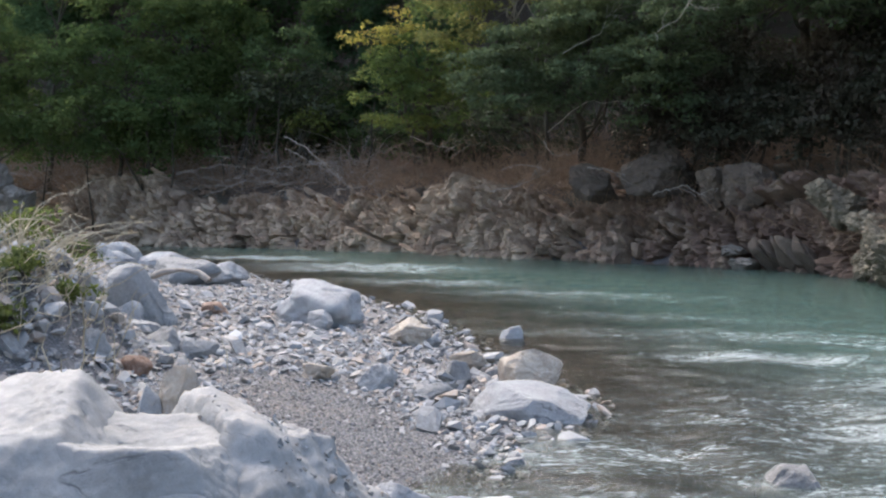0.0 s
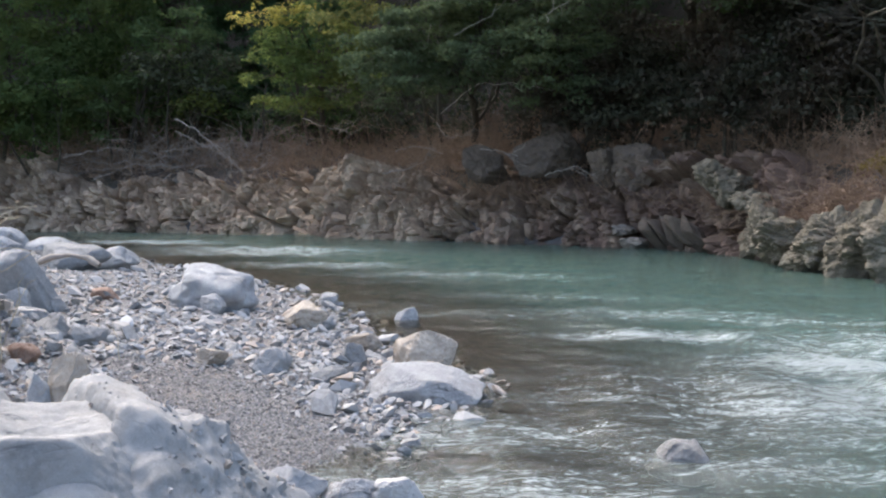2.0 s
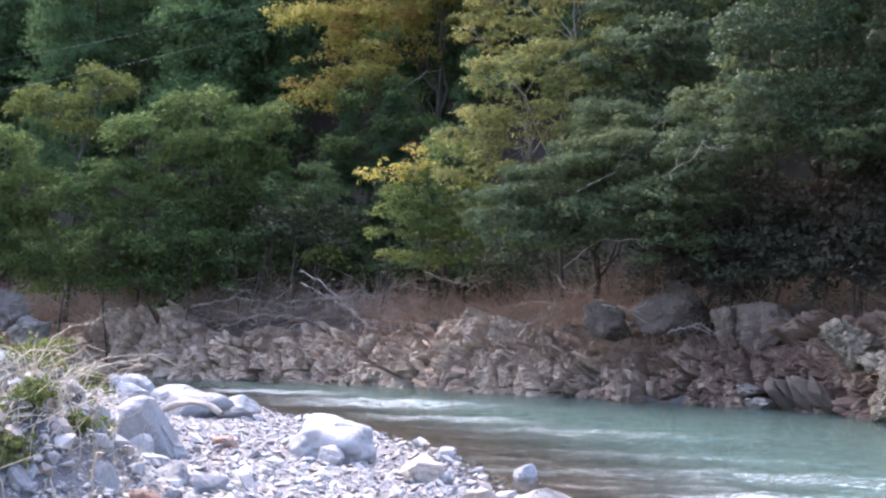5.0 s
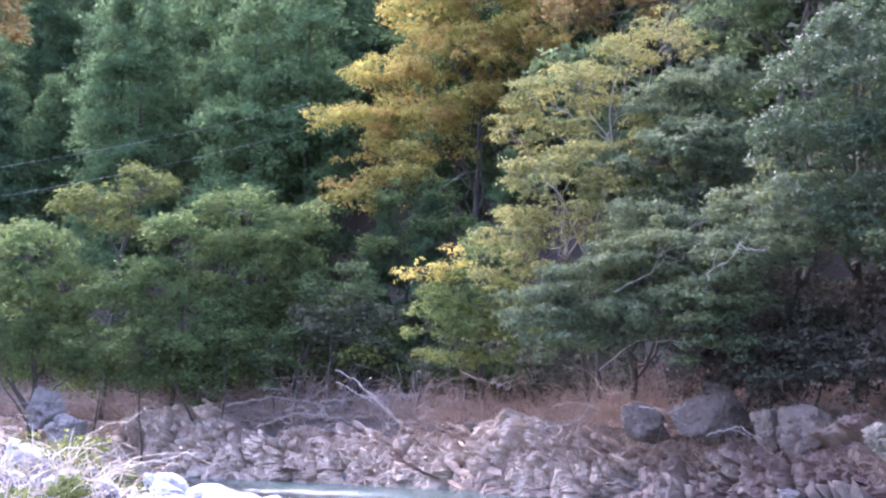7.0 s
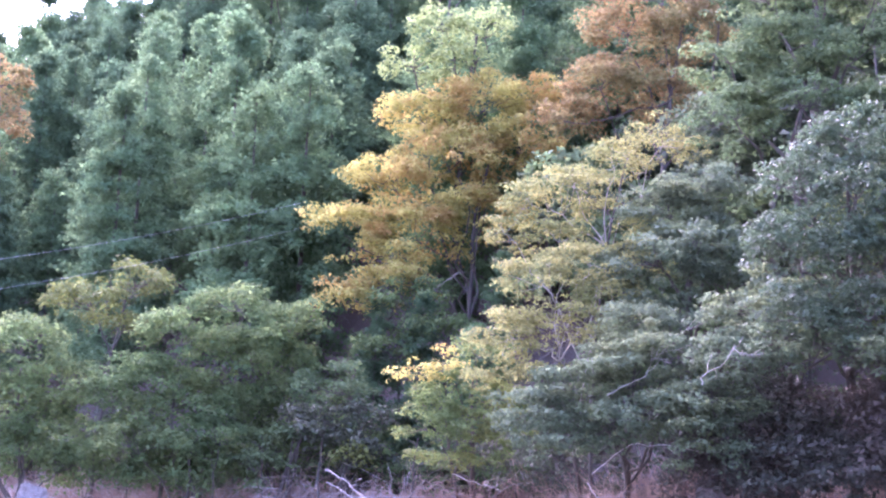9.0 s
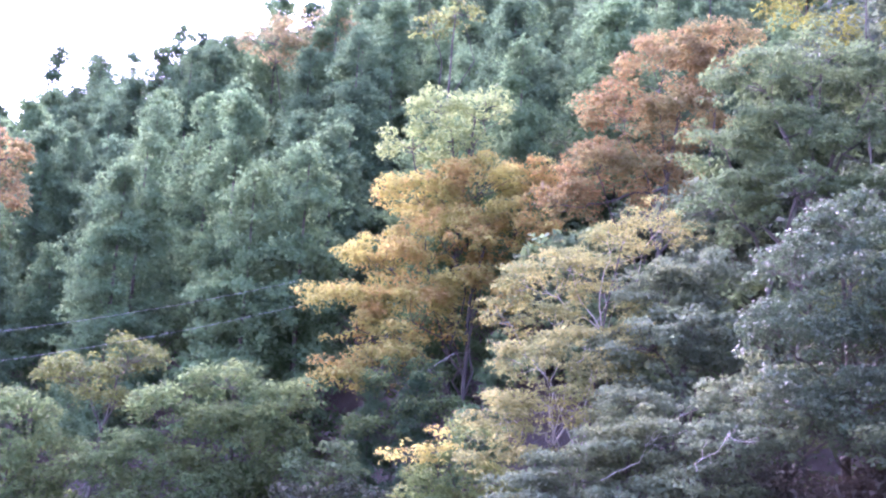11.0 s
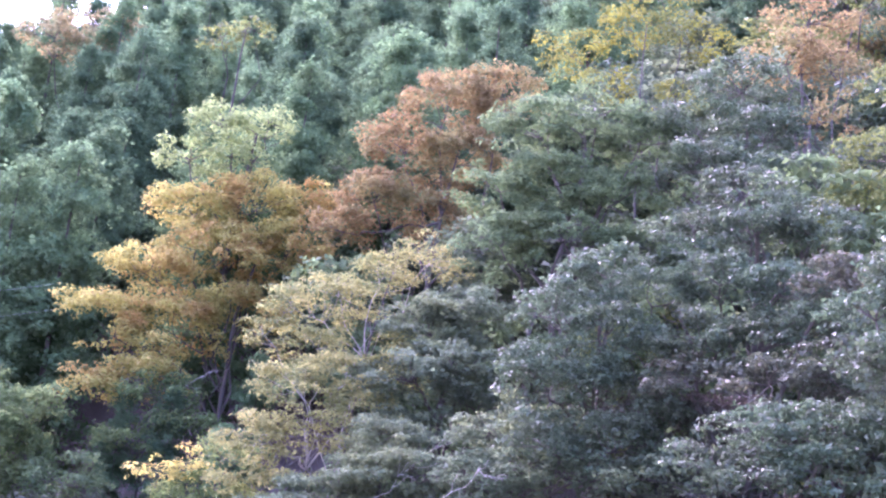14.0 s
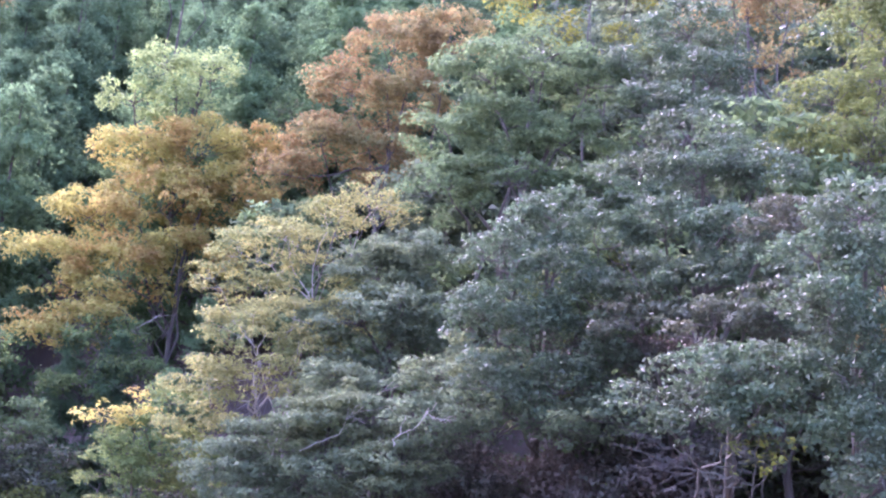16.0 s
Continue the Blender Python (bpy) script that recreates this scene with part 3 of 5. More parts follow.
# ---- boulders ----
def boulder(name, label, mat, at, size, seed, yaw=0.0, level=4, cuts=(), planes=14, hard=14.0, rough=0.06, group="", category="boulder", lean=(0, 0), chips=9, pits=0.0):
    rng = np.random.default_rng(seed)
    v, f = rock_shape(rng, level, planes, hard, rough, cuts, chips=chips, pits=pits)
    v = v * np.asarray(size)
    me = mesh_from(name, v, f, mat, level < 5 or not chips)
    ob = new(name, me)
    ob.matrix_basis = pose(*at, lean[0], lean[1], yaw)
    return tagged(ob, label, category, group)


BAR = "boulders on the gravel bar"
# the large pale rock that fills the near corner
rng = np.random.default_rng(3)


def worn_lump(mid, half, faces, hard=40, rough=0.03, level=6, planes=4):
    """A lump of stone cut by worn faces, each given by its outward normal and a place on it."""
    mid, half = np.array(mid), np.array(half)
    cuts = []
    for normal, point in faces:
        n = np.array(normal) * half
        cuts.append((*n, float(np.dot(normal, np.array(point) - mid) / np.linalg.norm(n))))
    v, f = rock_shape(rng, level, planes, hard, rough, cuts, 3.0, (0.95, 1.2))
    v = v * half + mid
    n = v - mid
    n /= np.linalg.norm(n, axis=1)[:, None]
    return v + n * (0.004 * fbm(v * 9, 3, 31, 0.6) - 0.010 * np.abs(fbm(v * 2.6 + 4, 2, 37, 0.5)))[:, None], f


main, f1 = worn_lump((-1.34, 4.98, 0.32), (0.95, 0.62, 0.66), [
    ((0.03, -0.06, 1), (-1.05, 4.9, 0.85)),  # worn top
    ((0.12, -1, 0.2), (-1.05, 4.70, 0.84)),  # front
    ((-0.22, -1, 0.35), (-1.35, 4.72, 0.80)),
    ((0.8, -0.3, 0.55), (-0.93, 4.82, 0.86)),
    ((0.45, -0.65, 0.62), (-0.80, 4.66, 0.77)),  # shoulder
    ((0.3, -0.9, -0.1), (-0.75, 4.56, 0.6)),
    ((1, -0.15, 0.25), (-0.64, 4.75, 0.62)),  # end
    ((0, 1, 0.5), (-1.1, 5.32, 0.86))], 70, 0.012, 7, 8)  # back
main[:, 2] -= 0.10 * np.exp(-((main[:, 0] + 1.15) / 0.32) ** 2 - ((main[:, 1] - 5.02) / 0.19) ** 2) * step(main[:, 2], 0.7, 0.8)
hump, f2 = worn_lump((-1.62, 5.02, 0.36), (0.48, 0.46, 0.70), [
    ((-0.15, -0.30, 1), (-1.50, 5.05, 0.955)),
    ((0.75, -0.1, 0.6), (-1.40, 5.05, 0.90)),
    ((0.15, -1, 0.55), (-1.5, 4.74, 0.86)),
    ((-0.5, -0.8, 0.25), (-1.72, 4.68, 0.7))], 34, 0.02, 6, 8)
toe, f3 = worn_lump((-1.0, 4.60, 0.14), (0.46, 0.24, 0.44), [((-0.35, -0.5, 0.75), (-1.05, 4.50, 0.55)), ((0.6, -0.3, 0.7), (-0.85, 4.52, 0.56))], 40, 0.02)
near_rock = tagged(new("boulder", mesh_from("boulder", *joined([(main, f1), (hump, f2), (toe, f3)]), STONE_PALE, True)), "large smooth pale grey boulder with a worn hollowed top", "boulder", BAR)
near_rock.matrix_basis = Matrix.Translation((0, 0, -0.065))
# conglomerate: a rough lump set with pebbles
v3, f3 = rock_shape(rng, 6, 8, 14, 0.10, [(0.85, -0.2, 0.72, 0.62), (0.25, 0, 1, 0.8)], 2.2)
v3 = v3 * (1 + 0.014 * fbm(v3 * 9, 4, 4, 0.7))[:, None]
v3 = v3 * (0.58, 0.6, 0.60)
lump = tagged(new("boulder", mesh_from("boulder", v3, f3, STONE_MIXED, True)), "rough speckled conglomerate boulder beside the pale rock", "boulder", BAR)
lump.matrix_basis = pose(-0.68, 5.36, 0.27)
set_in = v3[rng.choice(len(v3), 1500, replace=False)]
stud = []
for c in set_in:
    vs_, fs_ = shard(rng, 9)
    stud.append((vs_ * rng.uniform(0.6, 1, 3) * min(0.05, 0.013 * rng.lognormal(0, 0.55)) + c * 0.99, fs_))
tagged(part("pebble_crust", mesh_from("pebble_crust", *joined(stud), GRAVEL, False), lump), kind="stuff")

# across, ahead, ground, top, half width, material, seed, label
STONES = [
    (0.73, 10.73, -0.05, 0.34, 0.27, STONE_BROWN, 122, "tan and cream angular boulder at the water's edge"),
    (0.25, 12.3, -0.02, 0.21, 0.19, STONE_BROWN, 23, "low pinkish tan stone beside the water"),
    (-0.32, 14.18, 0.0, 0.30, 0.26, STONE_BROWN, 24, "tan stone with a dark brown broken end"),
    (-1.44, 15.75, 0.0, 0.66, 0.54, STONE_GREY, 25, "rounded blue-grey boulder on the gravel"),
    (-1.43, 15.15, 0.05, 0.33, 0.15, STONE_BLUE, 26, "dark grey angular stone on the gravel"),
    (-3.30, 14.1, 0.12, 0.76, 0.36, STONE_BLUE, 27, "leaning blue-grey slab on the gravel"),
    (-3.28, 13.7, 0.2, 0.52, 0.17, STONE_BLUE, 28, "rounded blue-grey stone below the grassy mound"),
    (-2.89, 12.4, 0.2, 0.50, 0.18, STONE_BLUE, 29, "blue-grey stone below the grassy mound"),
    (-3.45, 12.8, 0.2, 0.63, 0.21, STONE_BROWN, 30, "beige angular stone below the grassy mound"),
    (-3.95, 14.3, 0.25, 0.75, 0.22, STONE_BLUE, 31, "dark blue-grey stone below the grassy mound"),
    (-2.44, 11.4, 0.24, 0.47, 0.17, STONE_BLUE, 32, "flat bluish stone on the gravel"),
    (-2.13, 11.4, 0.2, 0.40, 0.15, STONE_BLUE, 33, "flat bluish stone on the gravel"),
    (-2.64, 9.7, 0.3, 0.66, 0.14, STONE_BLUE, 34, "angular bluish stone on the gravel"),
    (-1.62, 7.1, 0.2, 0.66, 0.08, STONE_BLUE, 35, "dark grey split stone behind the pale boulder"),
    (-1.46, 7.15, 0.2, 0.65, 0.12, STONE_BROWN, 36, "tan broken stone behind the pale boulder"),
    (-4.38, 22.0, 0.0, 0.62, 0.52, STONE_BLUE, 37, "broad grey boulder at the far end of the bar"),
    (-3.9, 22.6, 0.0, 0.42, 0.52, STONE_BLUE, 41, "low grey boulder on the gravel"),
    (-7.0, 28.8, 0.0, 0.62, 0.42, STONE_GREY, 38, "pale grey boulder at the far end of the bar"),
    (-6.2, 28.6, 0.0, 0.36, 0.45, STONE_GREY, 39, "flat pale grey boulder at the far end of the bar"),
    (-7.5, 29.2, 0.0, 0.58, 0.28, STONE_GREY, 40, "pale grey angular boulder at the far end of the bar"),
    (-6.9, 28.0, 0.0, 0.38, 0.30, STONE_GREY, 53, "squared pale grey boulder at the far end of the bar"),
    (-2.08, 16.8, 0.12, 0.28, 0.12, STONE_GREY, 42, "small white stone on the gravel"),
    (-0.14, 17.0, -0.1, 0.14, 0.13, STONE_BLUE, 43, "small wet grey stone in the shallows"),
    (0.80, 15.05, -0.1, 0.12, 0.14, STONE_BLUE, 44, "small wet stone with water breaking on it"),
    (-0.27, 6.75, -0.08, 0.16, 0.20, STONE_GREY, 46, "pale stone by the near water's edge"),
    (0.04, 6.71, -0.08, 0.13, 0.15, STONE_GREY, 47, "flat pale stone by the near water's edge"),
    (0.32, 6.66, -0.1, 0.12, 0.13, STONE_MIXED, 48, "rough pale stone by the near water's edge"),
    (-0.48, 6.3, -0.02, 0.2, 0.16, STONE_MIXED, 54, "rough pale stone by the near water's edge"),
    (-3.9, 10.9, 1.15, 1.52, 0.26, STONE_GREY, 50, "flat pale stone on the grassy mound"),
    (-1.07, 10.8, 0.1, 0.26, 0.13, STONE_BROWN, 51, "flat tan stone on the gravel"),
    (-2.78, 15.8, 0.15, 0.39, 0.18, STONE_RUST, 52, "flat rusty brown stone on the gravel"),
    (-0.53, 10.7, 0.05, 0.27, 0.15, STONE_BLUE, 55, "grey stone at the top of the fine gravel"),
    (-0.05, 10.3, 0.0, 0.2, 0.14, STONE_BLUE, 56, "grey stone beside the flat boulder"),
    (0.15, 11.2, 0.0, 0.22, 0.13, STONE_BLUE, 57, "bluish stone beside the flat boulder"),
    (-2.35, 9.9, 0.25, 0.42, 0.11, STONE_RUST, 58, "rusty stone on the gravel"),
    (-2.55, 10.5, 0.25, 0.45, 0.12, STONE_BROWN, 59, "tan stone on the gravel"),
]
for across, ahead, low, top, wide, mat, seed, label in STONES:
    big = wide > 0.25
    worn = seed in (25, 37, 38, 41)
    half = (wide * 1.08, wide * (0.8 if big else 0.9), (top - low) * 0.58)
    boulder("boulder" if big else "stone", label, mat, (across, ahead, (top + low) / 2), half, seed, 0 if big else seed * 37 % 50 - 25, 5, (), 14, 10 if worn else 24, 0.09 if worn else 0.055, BAR, "boulder" if big else "stone", chips=0 if worn else 9)

boulder("boulder", "flat pale grey boulder at the water's edge", STONE_GREY, (0.70, 9.75, 0.03), (0.47, 0.30, 0.23), 21, -4, 6, [(0.22, -0.25, 1, 0.72), (-0.9, -0.3, 0.35, 0.82), (0.75, -0.3, 0.75, 0.70), (0.1, -1, 0.35, 0.80)], 5, 36, 0.03, BAR, chips=0)
boulder("boulder", "rounded wet grey rock standing out of the river", STONE_WET, (2.05, 7.58, -0.06), (0.21, 0.18, 0.135), 45, 10, 5, (), 12, 9, 0.05, BAR)

# large blocks of the far bank: bearing, rise, distance, half sizes
SLABS = [
    (9.5, 1.25, 32.2, (0.90, 0.7, 0.66), SLAB_SHADED, 61, "large lichen-covered boulder toned dark for the shade of overhanging trees"),
    (11.7, 0.95, 31.4, (0.38, 0.5, 0.5), SLAB_SHADED, 62, "dark grey block under the overhanging trees"),
    (13.3, 1.0, 30.8, (0.86, 0.7, 0.58), SLAB_SHADED, 63, "large dark grey slab with an overhanging lower edge"),
    (6.4, 0.9, 32.8, (0.55, 0.5, 0.55), SLAB_SHADED, 64, "dark grey boulder on the rock bank"),
    (16.9, -0.45, 27.6, (0.56, 0.5, 0.42), STONE_LICHEN, 65, "pale grey boulder lodged on the bank"),
    (18.0, -1.15, 26.8, (0.42, 0.45, 0.28), STONE_LICHEN, 66, "pale grey boulder lodged on the bank"),
    (16.1, 0.1, 28.0, (0.28, 0.3, 0.25), STONE_LICHEN, 67, "small pale boulder lodged on the bank"),
    (12.5, -2.3, 30.2, (0.32, 0.4, 0.14), STONE_BANK, 68, "flat grey slab by the far waterline"),
    (13.2, -2.9, 29.6, (0.36, 0.4, 0.18), STONE_BANK, 69, "flat grey slab by the far waterline"),
    (24.6, -2.75, 21.3, (0.95, 0.8, 0.66), STONE_LICHEN, 79, "rounded moss-streaked outcrop over the river"),
    (23.0, -2.85, 22.3, (0.95, 0.8, 0.62), STONE_LICHEN, 71, "rounded lichen-covered outcrop over the river"),
    (21.4, -2.85, 23.4, (0.90, 0.8, 0.58), STONE_LICHEN, 72, "rough lichen-spotted outcrop over the river"),
    (20.0, -2.75, 24.6, (0.85, 0.8, 0.52), STONE_LICHEN, 75, "rough lichen-spotted outcrop over the river"),
    (18.8, -2.5, 25.8, (0.70, 0.7, 0.48), STONE_LICHEN, 76, "rough mossy outcrop block over the river"),
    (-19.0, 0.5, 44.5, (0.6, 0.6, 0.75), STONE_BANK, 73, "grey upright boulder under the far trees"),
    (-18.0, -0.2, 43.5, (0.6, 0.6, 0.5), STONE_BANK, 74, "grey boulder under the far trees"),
]
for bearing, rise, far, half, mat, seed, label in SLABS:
    boulder("boulder", label, mat, spot(bearing, rise, far) - np.array([0, 0, 0.32 if mat is SLAB_SHADED else 0.1]), half, seed, -bearing, 6 if half[0] > 0.65 and mat is STONE_LICHEN else 5, (), 15, 15 if mat is STONE_LICHEN else 22, 0.22 if mat is STONE_LICHEN else 0.1, "boulders on the far bank", "boulder", chips=60 if mat is STONE_LICHEN else 9, pits=0.06)
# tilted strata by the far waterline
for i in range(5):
    boulder("boulder", "tilted slab of layered grey bedrock", SLAB_SHADED, spot(13.9 + 0.42 * i, -2.75 + 0.05 * (i % 2), 29.3 - 0.2 * i), (0.2, 0.4, 0.55), 140 + i, -14, 4, (), 13, 40, 0.04, "tilted slabs at the far waterline", "boulder", (0, -38))

# small stones in the litter above the outcrop
rng = np.random.default_rng(37)
for i in range(64):
    u, s = (seg[-1] - 4.5 - 6.5 * rng.uniform(), rng.uniform(0.9, 3.2)) if i < 22 else (rng.uniform(7, seg[-1] - 9), rng.uniform(1.7, 3.6))
    q = bank_at(u, s)
    a = rng.uniform(0.12, 0.34)
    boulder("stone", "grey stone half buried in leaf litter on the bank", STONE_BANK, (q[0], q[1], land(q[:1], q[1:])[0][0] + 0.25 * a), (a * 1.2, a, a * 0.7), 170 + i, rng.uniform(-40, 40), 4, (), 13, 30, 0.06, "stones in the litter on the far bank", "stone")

# angular blocks in the bedrock
rng = np.random.default_rng(31)
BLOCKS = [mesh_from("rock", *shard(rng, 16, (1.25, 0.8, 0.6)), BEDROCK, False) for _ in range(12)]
for i in range(290):
    u = rng.uniform(6, seg[-1] - 7)
    h = rng.uniform(0.0, 1.0)
    s = np.interp(h, [0, 0.5, 1], [0.0, 0.62, 2.2]) + rng.uniform(-0.1, 0.2)
    z = np.interp(h, [0, 0.5, 1], [0.0, 1.1, 1.9])
    a = rng.uniform(0.08, 0.30)
    q = bank_at(u, s)
    dip = np.interp(u, [10, 20, 34], [-8, -25, -42])
    m = pose(q[0], q[1], z, rng.normal(0, 14), -dip + rng.normal(0, 14), rng.normal(-20, 30)) @ Matrix.Diagonal((a * rng.uniform(0.9, 1.5), a, a * rng.uniform(0.5, 1.0), 1))
    part("rock", BLOCKS[i % 12], rock_bank, "", m)

# ---- gravel and cobbles ----
def strew(rng, shapes, pos, scale, squash):
    n = len(pos)
    R = turned(rng, n)
    which = rng.integers(len(shapes), size=n)
    pieces = []
    for k, (v, f) in enumerate(shapes):
        m = np.where(which == k)[0]
        if not len(m):
            continue
        w = v[None] * (scale[m, None, None] * squash[m, None, :])
        # lay stones flat: spin about the vertical with a slight tilt
        a = rng.uniform(0, 2 * math.pi, len(m))
        tilt = rng.normal(0, 0.3, (len(m), 2))
        c, s = np.cos(a), np.sin(a)
        rz = np.stack([np.stack([c, -s, 0 * c], -1), np.stack([s, c, 0 * c], -1), np.stack([-tilt[:, 0], -tilt[:, 1], 1 + 0 * c], -1)], 1)
        w = np.einsum("nij,nvj->nvi", rz, w) + pos[m, None]
        ff = (f[None] + np.arange(len(m))[:, None, None] * len(v)).reshape(-1, f.shape[1])
        pieces.append((w.reshape(-1, 3), ff))
    return joined(pieces)


def scatter(rng, n, x0, x1, y0, y1, lo=-0.06, hi=2.0, dense=1.0):
    """Places on the bar, more of them nearer."""
    t = rng.uniform(0, 1, n)
    yy = y0 * (y1 / y0) ** t
    xx = rng.uniform(x0, x1, n) * yy / 10 if dense else rng.uniform(x0, x1, n)
    b = side_of(NEAR_SHORE, xx, yy)
    ok = (b > -0.5) & (b < 14)
    xx, yy, b = xx[ok], yy[ok], b[ok]
    zz = land(xx, yy)[0]
    ok = (zz > lo) & (zz < hi)
    return np.c_[xx, yy, zz][ok], b[ok]


rng = np.random.default_rng(41)
COARSE = [shard(rng, 15) for _ in range(14)]
SMALL = [shard(rng, 10) for _ in range(12)]
OCTA = np.array([(1, 0, 0), (-1, 0, 0), (0, 1, 0), (0, -1, 0), (0, 0, 1), (0, 0, -1)], float)
TINY = [(OCTA * rng.uniform(0.6, 1.1, (6, 1)), np.array([(0, 2, 4), (2, 1, 4), (1, 3, 4), (3, 0, 4), (2, 0, 5), (1, 2, 5), (3, 1, 5), (0, 3, 5)])) for _ in range(6)]


def sandy(p):
    """The patch of fine gravel on the slope to the water."""
    mid = -1.2 + 0.33 * (10.4 - p[:, 1])
    return np.exp(-(np.abs((p[:, 0] - mid) / 0.62) ** 3 + np.abs((p[:, 1] - 8.7) / 2.3) ** 4))


p, b = scatter(rng, 9000, -5.0, 1.3, 5.6, 30)
keepers = rng.uniform(size=len(p)) > sandy(p) * 1.6
p = p[keepers]
sc = np.clip(rng.lognormal(-3.2, 0.48, len(p)), 0.025, 0.17)
sq = np.c_[np.ones(len(p)), rng.uniform(0.5, 0.95, len(p)), rng.uniform(0.3, 0.65, len(p))]
p[:, 2] += sc * 0.25
order = np.argsort(p[:, 1])
near, rest = order[:300], order[300:]
v, f = strew(rng, COARSE, p[rest], sc[rest], sq[rest])
tagged(part("cobbles", mesh_from("cobbles", v, f, GRAVEL, False), ground), kind="stuff")
COB = [mesh_from("cobble", *shard(rng, 18), COBBLE, False) for _ in range(8)]
for k in near:
    m = pose(*p[k], *rng.uniform(-14, 14, 2), rng.uniform(0, 360)) @ Matrix.Diagonal((*(sc[k] * sq[k]), 1))
    part("cobble", COB[int(k) % 8], ground, "", m)

q = np.c_[rng.uniform(-5.0, -2.7, 420), rng.uniform(8.4, 12.0, 420)]
q = np.c_[q, land(q[:, 0], q[:, 1])[0]]
sc = np.clip(rng.lognormal(-2.75, 0.5, len(q)), 0.03, 0.2)
sq = np.c_[np.ones(len(q)), rng.uniform(0.6, 0.95, len(q)), rng.uniform(0.5, 0.9, len(q))]
v, f = strew(rng, [shard(rng, 16) for _ in range(8)], q, sc, sq)
tagged(part("mound_stones", mesh_from("mound_stones", v, f, GRAVEL, False), ground), kind="stuff")
p, b = scatter(rng, 34000, -5.0, 1.3, 5.6, 28)
p = p[rng.uniform(size=len(p)) > sandy(p) * 1.25]
sc = np.clip(rng.lognormal(-3.65, 0.42, len(p)), 0.012, 0.08)
sq = np.c_[np.ones(len(p)), rng.uniform(0.5, 0.95, len(p)), rng.uniform(0.3, 0.65, len(p))]
p[:, 2] += sc * 0.2
v, f = strew(rng, SMALL, p, sc, sq)
tagged(part("pebbles", mesh_from("pebbles", v, f, GRAVEL, False), ground), kind="stuff")
q = np.c_[rng.uniform(-4.5, 1.0, 5000), rng.uniform(-3, 5.8, 5000)]  # the stretch underfoot
q = np.c_[q, land(q[:, 0], q[:, 1])[0]]
q = q[q[:, 2] > -0.05]
sc = np.clip(rng.lognormal(-3.5, 0.45, len(q)), 0.012, 0.1)
v, f = strew(rng, SMALL, q, sc, np.c_[np.ones(len(q)), rng.uniform(0.5, 0.95, len(q)), rng.uniform(0.3, 0.65, len(q))])
tagged(part("pebbles", mesh_from("pebbles", v, f, GRAVEL, False), ground), kind="stuff")
p, b = scatter(rng, 24000, -1.7, 0.8, 6.2, 11.8)
sc = np.clip(rng.lognormal(-4.3, 0.35, len(p)), 0.008, 0.03)
sq = np.c_[np.ones(len(p)), rng.uniform(0.6, 0.95, len(p)), rng.uniform(0.45, 0.8, len(p))]
v, f = strew(rng, TINY, p, sc, sq)
tagged(part("fine_gravel", mesh_from("fine_gravel", v, f, FINE, False), ground), kind="stuff")

# ---- trees ----
def ground_at(x, y):
    """Height of the ground sheet at a place."""
    i, j = int(np.clip(np.searchsorted(gx, x) - 1, 0, len(gx) - 2)), int(np.clip(np.searchsorted(gy, y) - 1, 0, len(gy) - 2))
    u, v = (x - gx[i]) / (gx[i + 1] - gx[i]), (y - gy[j]) / (gy[j + 1] - gy[j])
    return float((1 - v) * ((1 - u) * HEIGHTS[j, i] + u * HEIGHTS[j, i + 1]) + v * ((1 - u) * HEIGHTS[j + 1, i] + u * HEIGHTS[j + 1, i + 1]))


def leaves(rng, centres, spread, count, length, flat=0.45, up=0.8, width=0.55, tri=False, droop=0.0, loose=0.85):
    """Small pointed leaves laid over the domed tops of clumps."""
    m = np.repeat(np.arange(len(centres)), count)
    n = len(m)
    d = rng.normal(size=(n, 3))
    d /= np.linalg.norm(d, axis=1)[:, None]
    d[:, 2] = np.where(rng.uniform(size=n) < 0.8, np.abs(d[:, 2]), d[:, 2])
    reach = rng.uniform(0.45, 1.0, n) ** 0.5 * rng.choice([1.0, 1.0, 1.0, 1.35], n)
    pos = centres[m] + d * reach[:, None] * 1.6 * spread[m, None] * np.array([1, 1, flat * 1.25])
    nrm = d * np.array([0.75, 0.75, 1.0]) + rng.normal(size=(n, 3)) * loose * 0.6 + np.array([0, 0, 0.45 * up])
    nrm /= np.linalg.norm(nrm, axis=1)[:, None]
    ax = rng.normal(size=(n, 3)) + d * 0.5 - np.array([0, 0, droop])
    ax -= nrm * (ax * nrm).sum(1)[:, None]
    ax /= np.linalg.norm(ax, axis=1)[:, None] + 1e-9
    sd = np.cross(nrm, ax)
    L = (length * rng.uniform(0.6, 1.3, n))[:, None]
    W = L * width / 2
    if tri:
        v = np.stack([pos - ax * L / 2 - sd * W, pos - ax * L / 2 + sd * W, pos + ax * L / 2], 1)
        return v.reshape(-1, 3), np.arange(3 * n).reshape(-1, 3)
    v = np.stack([pos - ax * L / 2, pos - sd * W + nrm * W * 0.3, pos + ax * L / 2, pos + sd * W + nrm * W * 0.3], 1)
    return v.reshape(-1, 3), np.arange(4 * n).reshape(-1, 4)


